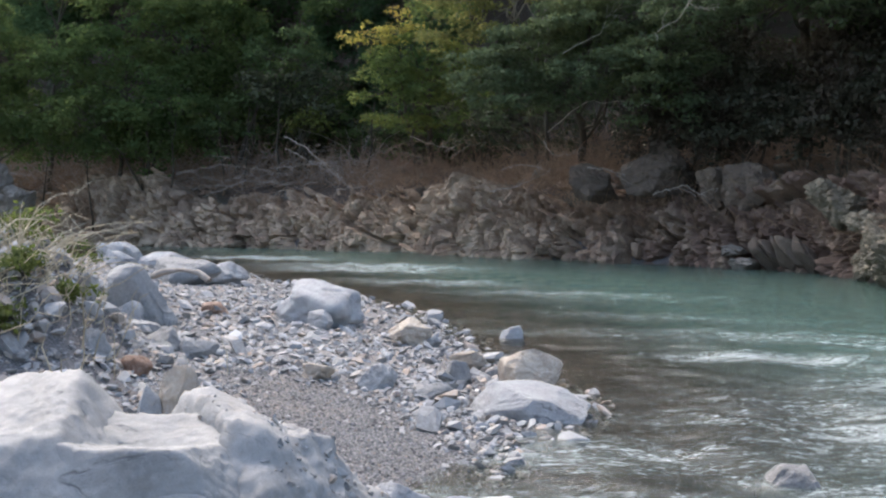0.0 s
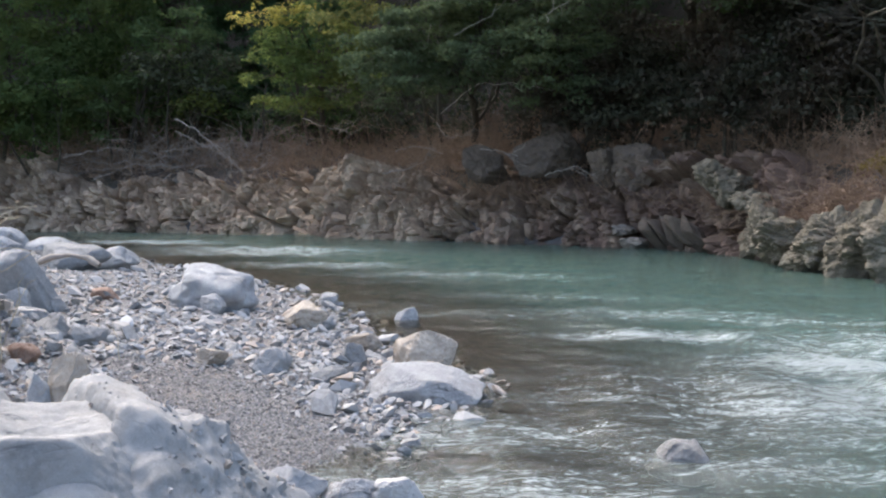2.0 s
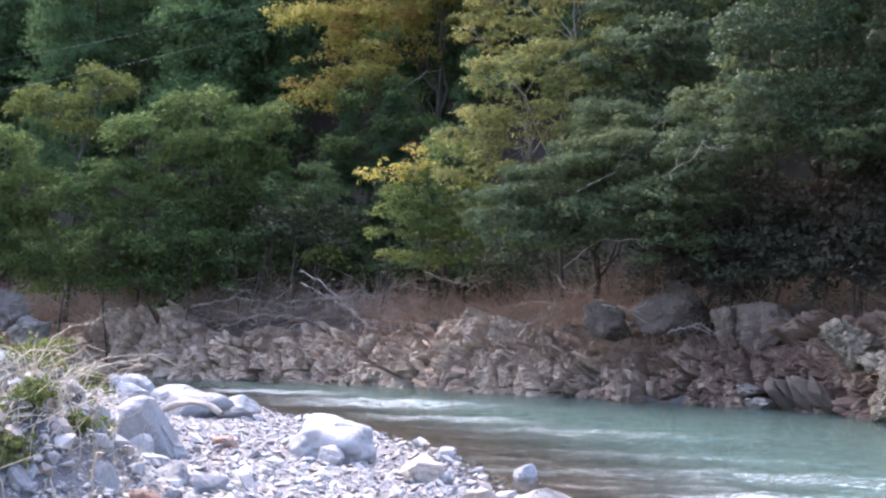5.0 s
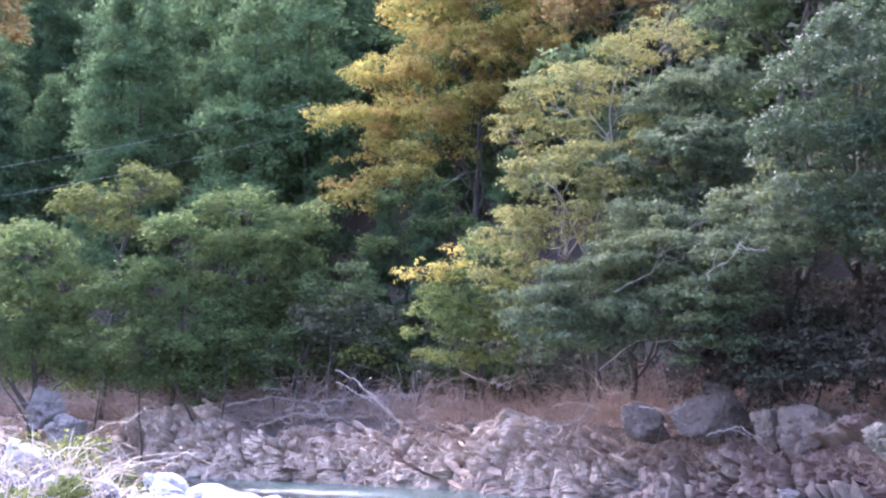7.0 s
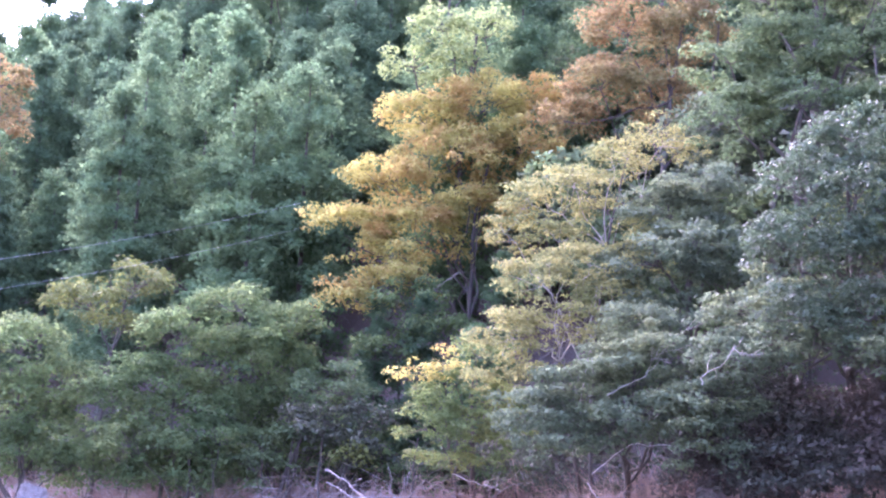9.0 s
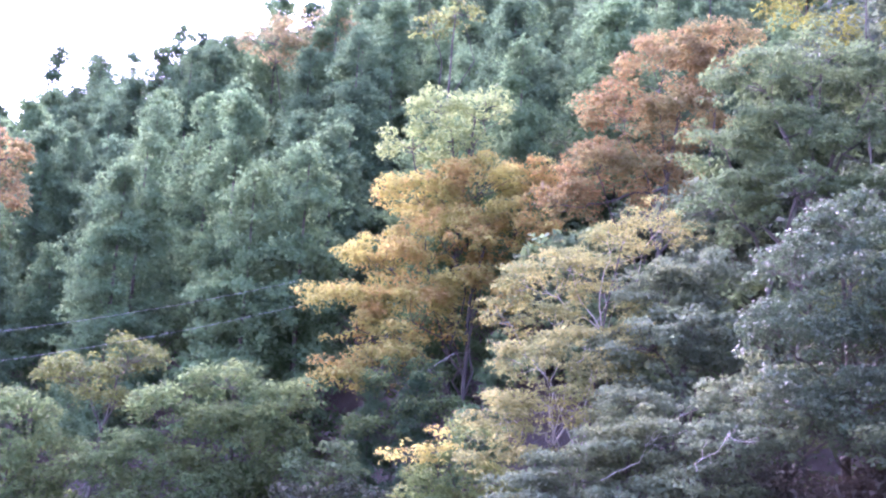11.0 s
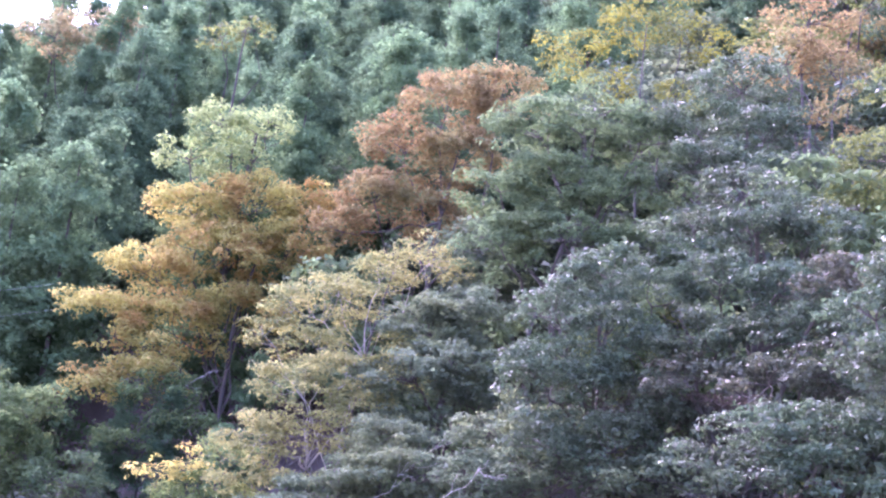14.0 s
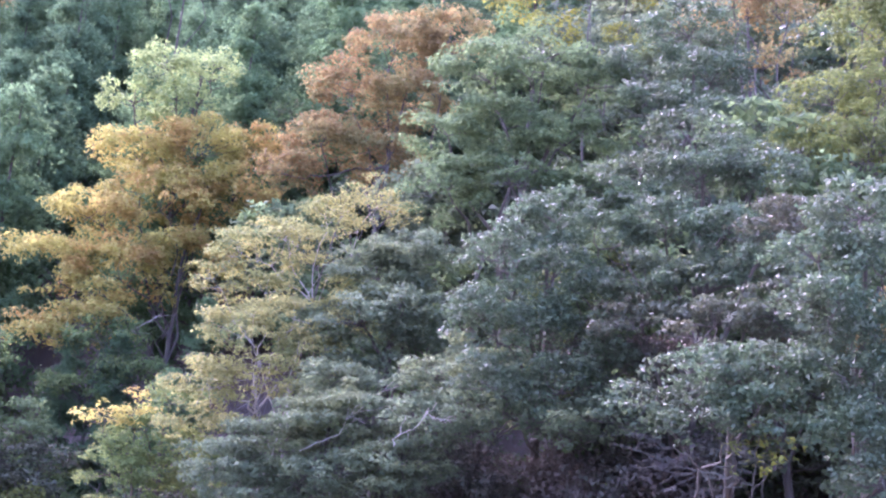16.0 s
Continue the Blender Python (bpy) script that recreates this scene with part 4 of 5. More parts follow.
def broadleaf(name, label, base, blobs, mat, leaf=0.15, dens=2.2, seed=1, bark=BARK, girth=0.16, clump=0.42, flat=0.45, group="", bare=0.0, limbs=6, category="tree", up=1.3, twig=70, loose=1.1):
    """A broad-leaved tree. blobs: rows of a place and a radius (and, if not round, a half height) that the crown fills with clumps of leaves."""
    rng = np.random.default_rng(seed)
    base = np.asarray(base, float)
    root = tagged(new(name), label, category, group)
    root.matrix_basis = Matrix.Translation(base)
    cs, sp, cnt = [], [], []
    for c, r, *h in blobs:
        h = h[0] if h else r * 0.75
        k = max(5, int(5.2 * (r * r * h) ** (2 / 3) / clump ** 2))
        d = rng.normal(size=(k, 3))
        d /= np.linalg.norm(d, axis=1)[:, None]
        d[:, 2] = np.where(rng.uniform(size=k) < 0.72, np.abs(d[:, 2]), d[:, 2])
        d *= rng.uniform(0.45, 1.08, k)[:, None] ** 0.5
        d = d * np.array([r, r, h])
        if flat < 0.5:  # foliage in tiers
            tier = clump * 1.15
            d[:, 2] = np.round(d[:, 2] / tier) * tier + rng.normal(0, 0.2 * tier, k) - 0.12 * np.hypot(d[:, 0], d[:, 1])
        cs.append(np.asarray(c) + d)
        s = rng.uniform(0.45, 1.25, k) * clump * 0.6
        sp.append(s)
        cnt.append(np.maximum(6, dens * 3.0 * s ** 2 / (0.3 * leaf * leaf) * rng.uniform(0.5, 1.3, k)).astype(int))
    cs, sp, cnt = np.concatenate(cs), np.concatenate(sp), np.concatenate(cnt)
    v, f = leaves(rng, cs - base, sp, cnt, leaf, max(flat, 0.45), up, 0.6, True, 0.0, loose)
    part("crown", mesh_from("crown", v, f, mat), root)
    mid = np.mean([np.asarray(b[0]) for b in blobs], axis=0) - base
    top = max(blobs, key=lambda b: b[0][2])[0] - base
    bend = np.array([mid[0] * 0.5, mid[1] * 0.5, mid[2] * 0.55])
    t = np.linspace(0, 1, 12)[:, None]
    line = (1 - t) ** 2 * np.array([0, 0, -0.4]) + 2 * t * (1 - t) * bend + t * t * (mid * 0.4 + top * 0.6)
    line = line + np.cumsum(rng.normal(size=(12, 3)), 0) * 0.05
    line[0] = (0, 0, -0.4)
    part("trunk", mesh_from("trunk", *tube(line, np.linspace(girth, girth * 0.25, 12), 8), BARK, True), root)
    # limbs reach into the blobs, twigs from them to the clumps
    order = sorted(range(len(blobs)), key=lambda i: -blobs[i][1])[:limbs]
    starts = []
    for i in order:
        c = np.asarray(blobs[i][0]) - base
        a = line[min(10, 3 + int(rng.integers(6)))]
        w = wander(rng, a, c, 9, 0.06, 0.10)
        part("limb", mesh_from("limb", *tube(w, np.linspace(girth * 0.4, girth * 0.1, 9), 6), bark, True), root)
        starts.append(w[4:])
    starts = np.concatenate(starts + [line[5:]])
    pieces = []
    for c in (cs - base)[rng.permutation(len(cs))[:twig]]:
        a = starts[np.argmin(np.linalg.norm(starts - c, axis=1) + rng.uniform(0, 0.6, len(starts)))]
        pieces.append(tube(wander(rng, a, c, 5, 0.03, 0.12), np.linspace(girth * 0.12, 0.005, 5), 3))
    tagged(part("branchwork", mesh_from("branchwork", *joined(pieces), bark, True), root), kind="stuff")
    return root


def crown(*rows):
    return [(spot(b, r, d), *rest) for b, r, d, *rest in rows]


def foot(bearing, far):
    x, y = far * math.sin(radians(bearing)), far * math.cos(radians(bearing))
    return (x, y, ground_at(x, y))


HILL = "trees on the hillside"
# golden tree
broadleaf("autumn_tree", "broad golden and orange autumn tree on the slope", foot(-0.5, 49), crown(
    (-0.6, 18.2, 49, 2.1, 1.3), (-3.2, 17.6, 49, 1.9, 1.2), (1.0, 16.2, 49, 1.9, 1.4), (-2.0, 15.6, 48, 2.2, 1.5), (-5.0, 14.9, 48, 1.8, 1.1), (-6.6, 12.6, 47.5, 1.5, 1.1),
    (-3.6, 12.6, 47.5, 2.0, 1.3), (-0.6, 13.2, 48, 2.0, 1.3), (-6.4, 9.6, 47, 1.3, 0.7), (-4.4, 10.4, 47, 1.5, 0.8), (1.6, 18.6, 50, 1.3, 0.9)), LEAF_GOLD, 0.15, 2.6, 101, BARK, 0.12, 0.5, 0.55, HILL, limbs=9)
broadleaf("lime_tree", "pale lime-green tree crown above the golden tree", foot(-1.8, 53), crown(
    (-3.8, 20.0, 49.5, 1.4, 0.6), (-2.4, 21.6, 49.5, 1.5, 0.7), (-0.4, 22.0, 49.5, 1.2, 0.6), (-1.4, 20.3, 49.5, 1.5, 0.6)), LEAF_LIME, 0.18, 2.2, 102, BARK, 0.16, 0.45, 0.3, HILL)
broadleaf("autumn_tree", "rust-red autumn tree on the slope", foot(7.5, 46), crown(
    (10.3, 24.2, 46, 1.7, 1.1), (7.8, 23.4, 46, 1.9, 1.3), (6.0, 21.5, 46, 1.8, 1.3), (8.6, 21.2, 46, 1.7, 1.2), (4.8, 19.2, 45.5, 1.5, 1.1), (7.2, 18.8, 46, 1.7, 1.0), (3.6, 17.8, 45, 1.2, 0.8)), LEAF_RUST, 0.15, 2.6, 103, BARK, 0.14, 0.45, 0.55, HILL, limbs=7)
broadleaf("autumn_tree", "straw-yellow tree with bare pale limbs", foot(4.6, 37.5), crown(
    (0.6, 12.9, 36, 0.9, 0.4), (1.8, 14.2, 36.5, 1.1, 0.5), (3.6, 15.0, 37, 1.3, 0.6), (5.4, 16.0, 37.5, 1.2, 0.6), (7.6, 16.8, 38, 1.3, 0.6), (5.2, 14.0, 37, 1.1, 0.4)), LEAF_STRAW, 0.10, 1.5, 104, BARK_PALE, 0.07, 0.34, 0.35, HILL, limbs=6)
broadleaf("autumn_tree", "straw-yellow tree leaning over the bank", foot(4.2, 38.5), crown(
    (2.4, 10.8, 34.5, 1.3, 0.7), (4.4, 11.6, 35, 1.2, 0.6), (1.0, 8.6, 34, 1.2, 0.6), (3.0, 8.9, 34, 1.2, 0.6), (5.4, 10.2, 35, 1.1, 0.6), (0.4, 6.8, 33.5, 0.9, 0.4), (2.2, 7.2, 34, 0.9, 0.4), (6.6, 12.4, 36, 1.1, 0.6), (3.0, 12.6, 36, 1.0, 0.5)), LEAF_STRAW, 0.11, 1.8, 105, BARK_PALE, 0.07, 0.36, 0.35, HILL, limbs=7)
broadleaf("tree", "green layered tree between the yellow crowns", foot(8.4, 37), crown(
    (8.0, 13.6, 36, 1.4, 0.8), (9.6, 14.8, 36, 1.3, 0.8), (7.2, 11.6, 35, 1.4, 0.8), (9.2, 12.2, 35, 1.4, 0.8), (10.4, 10.4, 35, 1.2, 0.8), (7.0, 9.4, 34.5, 1.2, 0.6)), LEAF_GREY, 0.13, 2.9, 106, BARK, 0.15, 0.4, 0.35, HILL)
broadleaf("maple_tree", "yellow-green maple leaning out over the bank", foot(-0.4, 42), crown(
    (-2.8, 5.6, 36, 0.9, 0.3), (-1.4, 6.2, 36, 1.0, 0.35), (-2.6, 4.3, 36, 1.0, 0.35), (-0.9, 4.6, 36, 1.1, 0.4), (0.3, 5.6, 36, 0.9, 0.4), (-0.2, 3.4, 36.5, 0.9, 0.35), (0.8, 4.4, 36.5, 0.9, 0.4), (-0.6, 7.4, 37, 1.0, 0.5), (-1.8, 3.2, 37, 0.9, 0.35)), LEAF_MAPLE, 0.12, 2.2, 107, BARK, 0.1, 0.32, 0.25, HILL)
broadleaf("maple_tree", "orange-tipped maple spray over the bank", foot(-1.2, 42), crown((-3.1, 6.7, 35.5, 0.7, 0.25), (-2.0, 7.0, 35.6, 0.6, 0.25)), LEAF_GOLD, 0.13, 1.8, 108, BARK, 0.06, 0.3, 0.25, HILL, limbs=2)
broadleaf("tree", "grey-green tree overhanging the rock bank", foot(6.2, 37), crown(
    (2.2, 5.2, 32.6, 1.2, 0.6), (4.0, 6.2, 32.6, 1.3, 0.7), (6.0, 7.2, 32.5, 1.3, 0.7), (8.0, 7.6, 32, 1.3, 0.7), (3.2, 4.0, 32.4, 1.1, 0.5), (5.4, 4.8, 32, 1.2, 0.6), (7.4, 5.2, 31.6, 1.2, 0.6), (9.6, 5.8, 31, 1.1, 0.6), (6.4, 9.0, 33, 1.1, 0.6), (9.4, 4.0, 30.8, 0.9, 0.5)), LEAF_GREY, 0.11, 2.8, 109, BARK, 0.12, 0.34, 0.4, HILL, limbs=8)
broadleaf("tree", "tall dark green layered tree on the slope", foot(13.6, 39), crown(
    (12.0, 22.8, 38.5, 1.7, 0.9), (14.8, 23.6, 39, 1.7, 0.9), (17.0, 22.6, 39, 1.5, 0.9), (10.6, 20.2, 38, 1.6, 0.8), (13.2, 20.6, 38, 1.8, 0.9), (16.0, 20.0, 38, 1.7, 0.9), (10.8, 17.8, 37, 1.5, 0.7), (13.6, 18.2, 37, 1.7, 0.8), (17.4, 17.8, 37, 1.3, 0.8)), LEAF_DEEP, 0.14, 2.8, 110, BARK, 0.2, 0.42, 0.3, HILL, limbs=8)
broadleaf("tree", "bright yellow tree near the top of the slope", foot(17.0, 45), crown(
    (13.6, 26.2, 44, 1.4, 0.7), (16.4, 27.4, 45, 1.6, 0.8), (15.2, 25.0, 43.5, 1.2, 0.6), (19.4, 27.0, 45, 1.3, 0.8), (18.6, 24.4, 43, 1.0, 0.6), (17.4, 29.0, 46, 1.6, 0.9)), LEAF_YELLOW, 0.17, 1.3, 111, BARK, 0.07, 0.42, 0.4, HILL, limbs=6)
broadleaf("tree", "rusty thinning autumn tree near the top of the slope", foot(25, 40), crown(
    (23.6, 26.0, 40, 1.5, 0.8), (25.6, 25.6, 40, 1.4, 0.8), (24.6, 27.6, 41, 1.6, 0.9), (25.0, 23.4, 38, 1.0, 0.6)), LEAF_RUST, 0.16, 1.5, 112, BARK, 0.14, 0.42, 0.4, HILL)
broadleaf("tree", "olive-green tree on the upper slope", foot(28.6, 34), crown(
    (28.0, 21.8, 34, 1.4, 0.8), (30.2, 22.6, 34, 1.5, 0.9), (27.0, 19.8, 33, 1.2, 0.7), (29.6, 20.0, 33, 1.4, 0.8), (29.4, 24.8, 35, 1.5, 0.9), (31.5, 25.5, 35, 1.5, 0.9)), LEAF_BRIGHT, 0.14, 2.0, 113, BARK, 0.15, 0.4, 0.4, HILL)
broadleaf("evergreen_tree", "dark evergreen tree on the upper slope", foot(21.0, 38), crown(
    (19.6, 23.2, 38, 1.4, 0.9), (21.6, 24.8, 38, 1.5, 0.9), (22.6, 22.8, 37, 1.4, 0.9), (20.4, 21.4, 36.5, 1.4, 0.8), (23.4, 21.0, 36, 1.3, 0.8)), LEAF_GLOSSY, 0.13, 2.2, 114, BARK, 0.16, 0.4, 0.5, HILL)
# glossy evergreens on the near part of the slope
broadleaf("evergreen_tree", "glossy silver-green evergreen on the slope", foot(15.4, 35), crown(
    (15.9, 16.6, 29.6, 1.0, 0.8), (13.6, 14.8, 29.4, 1.0, 0.8), (17.8, 15.6, 29.6, 1.1, 0.8), (15.8, 14.2, 29, 1.1, 0.8), (12.8, 12.2, 29, 0.9, 0.7), (15.0, 11.6, 29, 1.1, 0.8), (17.8, 12.8, 29, 1.1, 0.8), (13.4, 9.2, 28.6, 0.9, 0.7), (16.2, 9.2, 28.6, 1.0, 0.7), (18.6, 10.0, 28.6, 0.9, 0.7)), LEAF_GLOSSY, 0.105, 2.7, 115, BARK, 0.17, 0.32, 0.6, HILL, limbs=9, up=0.9, loose=1.6)
broadleaf("evergreen_tree", "spreading glossy evergreen on the slope", foot(22.0, 34), crown(
    (21.8, 20.4, 30, 1.1, 0.6), (19.6, 18.8, 30, 1.0, 0.5), (22.4, 18.6, 29.5, 1.2, 0.6), (24.8, 18.8, 29.5, 1.1, 0.6), (20.8, 16.6, 29, 1.1, 0.6), (23.4, 16.2, 28.5, 1.2, 0.6), (20.2, 14.2, 28.5, 1.0, 0.6), (22.6, 13.8, 28, 1.1, 0.6), (24.8, 14.6, 27.5, 0.9, 0.5)), LEAF_GLOSSY, 0.105, 2.6, 116, BARK, 0.15, 0.32, 0.5, HILL, limbs=8, up=0.9, loose=1.6)
broadleaf("evergreen_tree", "tall glossy evergreen at the foot of the slope", foot(29.0, 27.5), crown(
    (29.2, 17.0, 24, 1.0, 0.7), (27.4, 15.2, 24, 0.8, 0.7), (30.0, 14.6, 24, 1.1, 0.8), (27.8, 12.8, 23.6, 0.9, 0.7), (30.4, 11.8, 23.6, 1.0, 0.8), (28.4, 10.4, 23.4, 0.9, 0.7), (30.6, 8.8, 23.4, 1.0, 0.7), (28.6, 7.8, 23.2, 0.8, 0.6), (30.0, 5.8, 23, 0.9, 0.6)), LEAF_GLOSSY, 0.105, 2.6, 117, BARK, 0.15, 0.3, 0.6, HILL, limbs=8, up=0.9, loose=1.6)
broadleaf("evergreen_tree", "low glossy evergreen spray above the bank", foot(23.4, 28), crown(
    (20.4, 8.8, 23.5, 0.7, 0.35), (22.0, 10.4, 23.5, 0.8, 0.4), (23.8, 10.4, 23.5, 0.8, 0.5), (22.4, 8.6, 23.2, 0.8, 0.4), (24.8, 8.8, 23.2, 0.8, 0.45), (25.6, 10.6, 23.6, 0.7, 0.4)), LEAF_GLOSSY, 0.10, 2.2, 118, BARK, 0.1, 0.28, 0.4, HILL, up=0.9, loose=1.6)
broadleaf("tree", "dark leafy tree overhanging the hollow in the bank", foot(12.0, 36), crown(
    (10.6, 7.6, 30.6, 1.0, 0.5), (12.4, 8.0, 30.2, 1.1, 0.5), (14.2, 8.0, 29.6, 1.1, 0.5), (11.4, 9.6, 31, 1.1, 0.6), (13.4, 10.0, 30.6, 1.1, 0.6), (16.2, 7.8, 28.8, 1.0, 0.5), (18.2, 8.2, 28, 1.0, 0.5), (10.2, 5.6, 31, 0.8, 0.4)), LEAF_GREY, 0.12, 2.6, 119, BARK, 0.12, 0.34, 0.35, HILL, limbs=6)
broadleaf("tree", "dark leafy tree on the steep slope above the bank", foot(20.5, 32), crown(
    (19.6, 12.2, 28, 1.1, 0.6), (26.6, 13.2, 26, 1.1, 0.6), (26.0, 16.6, 27, 1.1, 0.6), (23.0, 12.4, 26.5, 1.1, 0.6)), LEAF_DIM, 0.12, 2.6, 120, BARK, 0.12, 0.36, 0.4, HILL, limbs=6)
# added dark shrubs that stand in for shade in the hollow
SHADE_FILL = [(b, r, 33.0 - 0.33 * (b - 9)) for b in np.arange(9.0, 25, 2.0) for r in (1.9, 3.4, 5.2)] + [(b, r, 30.0) for b in (17.5, 19.5, 21.5) for r in (7.0, 8.8, 10.6)]
for k, (b, r, far) in enumerate(SHADE_FILL):
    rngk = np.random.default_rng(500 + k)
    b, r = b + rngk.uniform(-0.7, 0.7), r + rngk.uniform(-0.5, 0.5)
    broadleaf("shrub", "added dark shrub standing in for the shade under the trees", foot(b, far + 0.6), crown((b, r, far, 1.0, 0.6), (b + 1.0, r + 0.6, far, 0.9, 0.5)), LEAF_SHADE, 0.14, 1.6, 500 + k, BARK, 0.05, 0.36, 0.5, "shrubs under the trees", limbs=2, category="shrub", twig=12)
broadleaf("shrub", "rusty autumn shrub above the outcrop", foot(23.4, 25.6), crown((23.4, -0.4, 25.2, 0.5, 0.4), (24.2, 0.1, 25.2, 0.5, 0.3)), LEAF_RUST, 0.1, 1.6, 560, BARK, 0.03, 0.26, 0.5, "shrubs under the trees", limbs=2, category="shrub", twig=12)
broadleaf("shrub", "sparse bright yellow autumn shrub above the bank", foot(25.0, 25.0), crown((24.4, 6.9, 23.0, 0.5, 0.3), (25.4, 7.4, 23.0, 0.45, 0.25), (25.9, 6.6, 23.0, 0.4, 0.2)), LEAF_YELLOW, 0.12, 0.25, 561, BARK, 0.025, 0.3, 0.5, "shrubs under the trees", limbs=3, category="shrub", twig=14)
# green trees at the foot of the cedar slope
FRONT = [
    (-14.0, 45, LEAF_GREEN, 121, [(-14.0, 1.6, 1.6, 0.7), (-11.6, 1.8, 1.4, 0.7), (-16.4, 4.6, 1.5, 1.0), (-14.6, 5.0, 1.8, 1.4), (-12.2, 4.4, 1.7, 1.3), (-13.4, 7.4, 1.6, 1.2), (-11.2, 6.8, 1.5, 1.1), (-12.8, 2.4, 1.5, 0.9), (-15.6, 2.6, 1.3, 0.8)]),
    (-9.4, 45, LEAF_GREEN, 122, [(-9.4, 3.0, 1.4, 0.8), (-11.0, 9.0, 1.5, 0.9), (-9.8, 6.6, 1.7, 1.2), (-8.2, 5.0, 1.4, 1.0), (-10.6, 4.4, 1.4, 1.0), (-8.8, 8.2, 1.3, 0.9)]),
    (-19.4, 46, LEAF_GREEN, 123, [(-20.4, 4.2, 1.8, 1.2), (-18.6, 3.2, 1.5, 1.0), (-20.0, 6.6, 1.7, 1.2), (-22.5, 5.0, 1.7, 1.2), (-18.2, 5.4, 1.4, 0.9)]),
    (-16.8, 48, LEAF_BRIGHT, 124, [(-17.4, 8.8, 1.4, 0.8), (-15.6, 9.8, 1.3, 0.7), (-16.4, 7.8, 1.2, 0.5)]),
    (-6.4, 43, LEAF_DIM, 125, [(-7.0, 4.4, 1.2, 0.6), (-5.4, 4.6, 1.1, 0.4), (-6.2, 3.2, 1.1, 0.6)]),
    (-5.8, 42.5, LEAF_BRIGHT, 126, [(-5.8, 2.6, 0.7, 0.6)]),
    (-12.6, 43.6, LEAF_GREEN, 128, [(-13.4, 2.4, 1.2, 0.9), (-11.6, 3.2, 1.2, 0.9), (-15.2, 3.0, 1.3, 0.9), (-12.4, 1.4, 1.0, 0.6)]),
    (-18.8, 45.5, LEAF_GREEN, 129, [(-19.6, 2.2, 1.3, 0.9), (-17.6, 2.0, 1.1, 0.8), (-21.6, 2.6, 1.4, 1.0)]),
    (-9.2, 43.4, LEAF_DEEP, 130, [(-9.8, 2.2, 1.0, 0.7), (-8.2, 3.2, 1.0, 0.8), (-6.8, 5.6, 1.2, 0.9)]),
    (-4.0, 46, LEAF_GREEN, 127, [(-4.4, 7.2, 1.4, 0.9), (-2.2, 8.2, 1.4, 0.8), (-3.4, 9.6, 1.3, 0.8)]),
]
for bearing, far, mat, seed, rows in FRONT:
    broadleaf("tree", {LEAF_GREEN: "leafy green tree at the foot of the cedar slope", LEAF_BRIGHT: "yellow-green young tree at the edge of the wood", LEAF_DIM: "thin dull-leaved tree at the edge of the wood", LEAF_DEEP: "dark green young tree at the edge of the wood"}[mat], foot(bearing, far), crown(*[(b, r, far - 0.5, *x) for b, r, *x in rows]), mat, 0.15, 2.3, seed, BARK, 0.10, 0.5, 0.6, HILL)


broadleaf("autumn_tree", "dull ochre tree among the cedars on the ridge", foot(-9.0, 81), crown((-10.6, 24.0, 75, 2.2, 0.9), (-9.0, 24.8, 75, 2.2, 1.0), (-7.6, 24.8, 75, 1.8, 0.9), (-9.2, 23.8, 75, 1.8, 0.8)), LEAF_OCHRE, 0.26, 2.2, 131, BARK, 0.16, 0.6, 0.4, HILL)
broadleaf("autumn_tree", "small yellow tree among the cedars", foot(-2.4, 62), crown((-3.2, 25.4, 60, 1.1, 0.5), (-1.8, 25.9, 60, 1.2, 0.6)), LEAF_BRIGHT, 0.24, 1.4, 132, BARK, 0.12, 0.5, 0.4, HILL)
broadleaf("autumn_tree", "russet tree at the edge of the cedars", foot(-22.4, 66), crown((-22.6, 16.0, 62, 2.0, 1.6), (-22.0, 17.6, 62, 1.6, 1.2)), LEAF_RUST, 0.24, 2.2, 133, BARK, 0.14, 0.55, 0.4, HILL)


# ---- cedars ----
def cedar(seed, tall, wide, mat):
    """A cedar: a straight trunk and drooping boughs that carry rows of domed sprays."""
    rng = np.random.default_rng(seed)
    t = np.sort(rng.uniform(0.2, 1.0, 105))
    ang = rng.uniform(0, 2 * math.pi, 105)
    ln = wide * (1 - t) ** 0.55 * rng.uniform(0.7, 1.15, 105) + 0.35
    cs, sp = [], []
    for k in range(105):
        m = 2 + int(ln[k] * 2.6)
        q = np.linspace(0.25, 1, m)
        z = t[k] * tall + 0.25 * ln[k] * q - 0.42 * ln[k] * q * q
        cs.append(np.c_[np.cos(ang[k]) * ln[k] * q, np.sin(ang[k]) * ln[k] * q, z] + rng.normal(0, 0.12, (m, 3)))
        sp.append(np.full(m, 0.30) * rng.uniform(0.6, 1.3, m))
    cs, sp = np.concatenate(cs), np.concatenate(sp)
    per = max(8, int(24000 / len(cs)))
    v, f = leaves(rng, cs, sp, np.full(len(cs), per), 0.19, 0.75, 0.4, 0.6, True, 0.7, 1.8)
    trunk = mesh_from("trunk", *tube([(0, 0, -0.8), (0.05, 0, tall * 0.3), (0, 0.05, tall * 0.7), (0, 0, tall)], [0.18, 0.13, 0.06, 0.02], 8), BARK, True)
    return trunk, mesh_from("crown", v, f, mat)


CEDARS = [cedar(200 + i, 13.5 + 1.1 * i, 2.6 + 0.2 * (i % 3), LEAF_CEDAR) for i in range(5)]


def plant_cedar(x, y, kind, grow, yaw):
    root = tagged(new("cedar_tree"), "tall dark green cedar in the hillside plantation", "conifer", "cedars on the hillside")
    root.matrix_basis = pose(x, y, ground_at(x, y), 0, 0, yaw) @ Matrix.Diagonal((grow, grow, grow, 1))
    for name, me in zip(("trunk", "crown"), CEDARS[kind]):
        part(name, me, root)


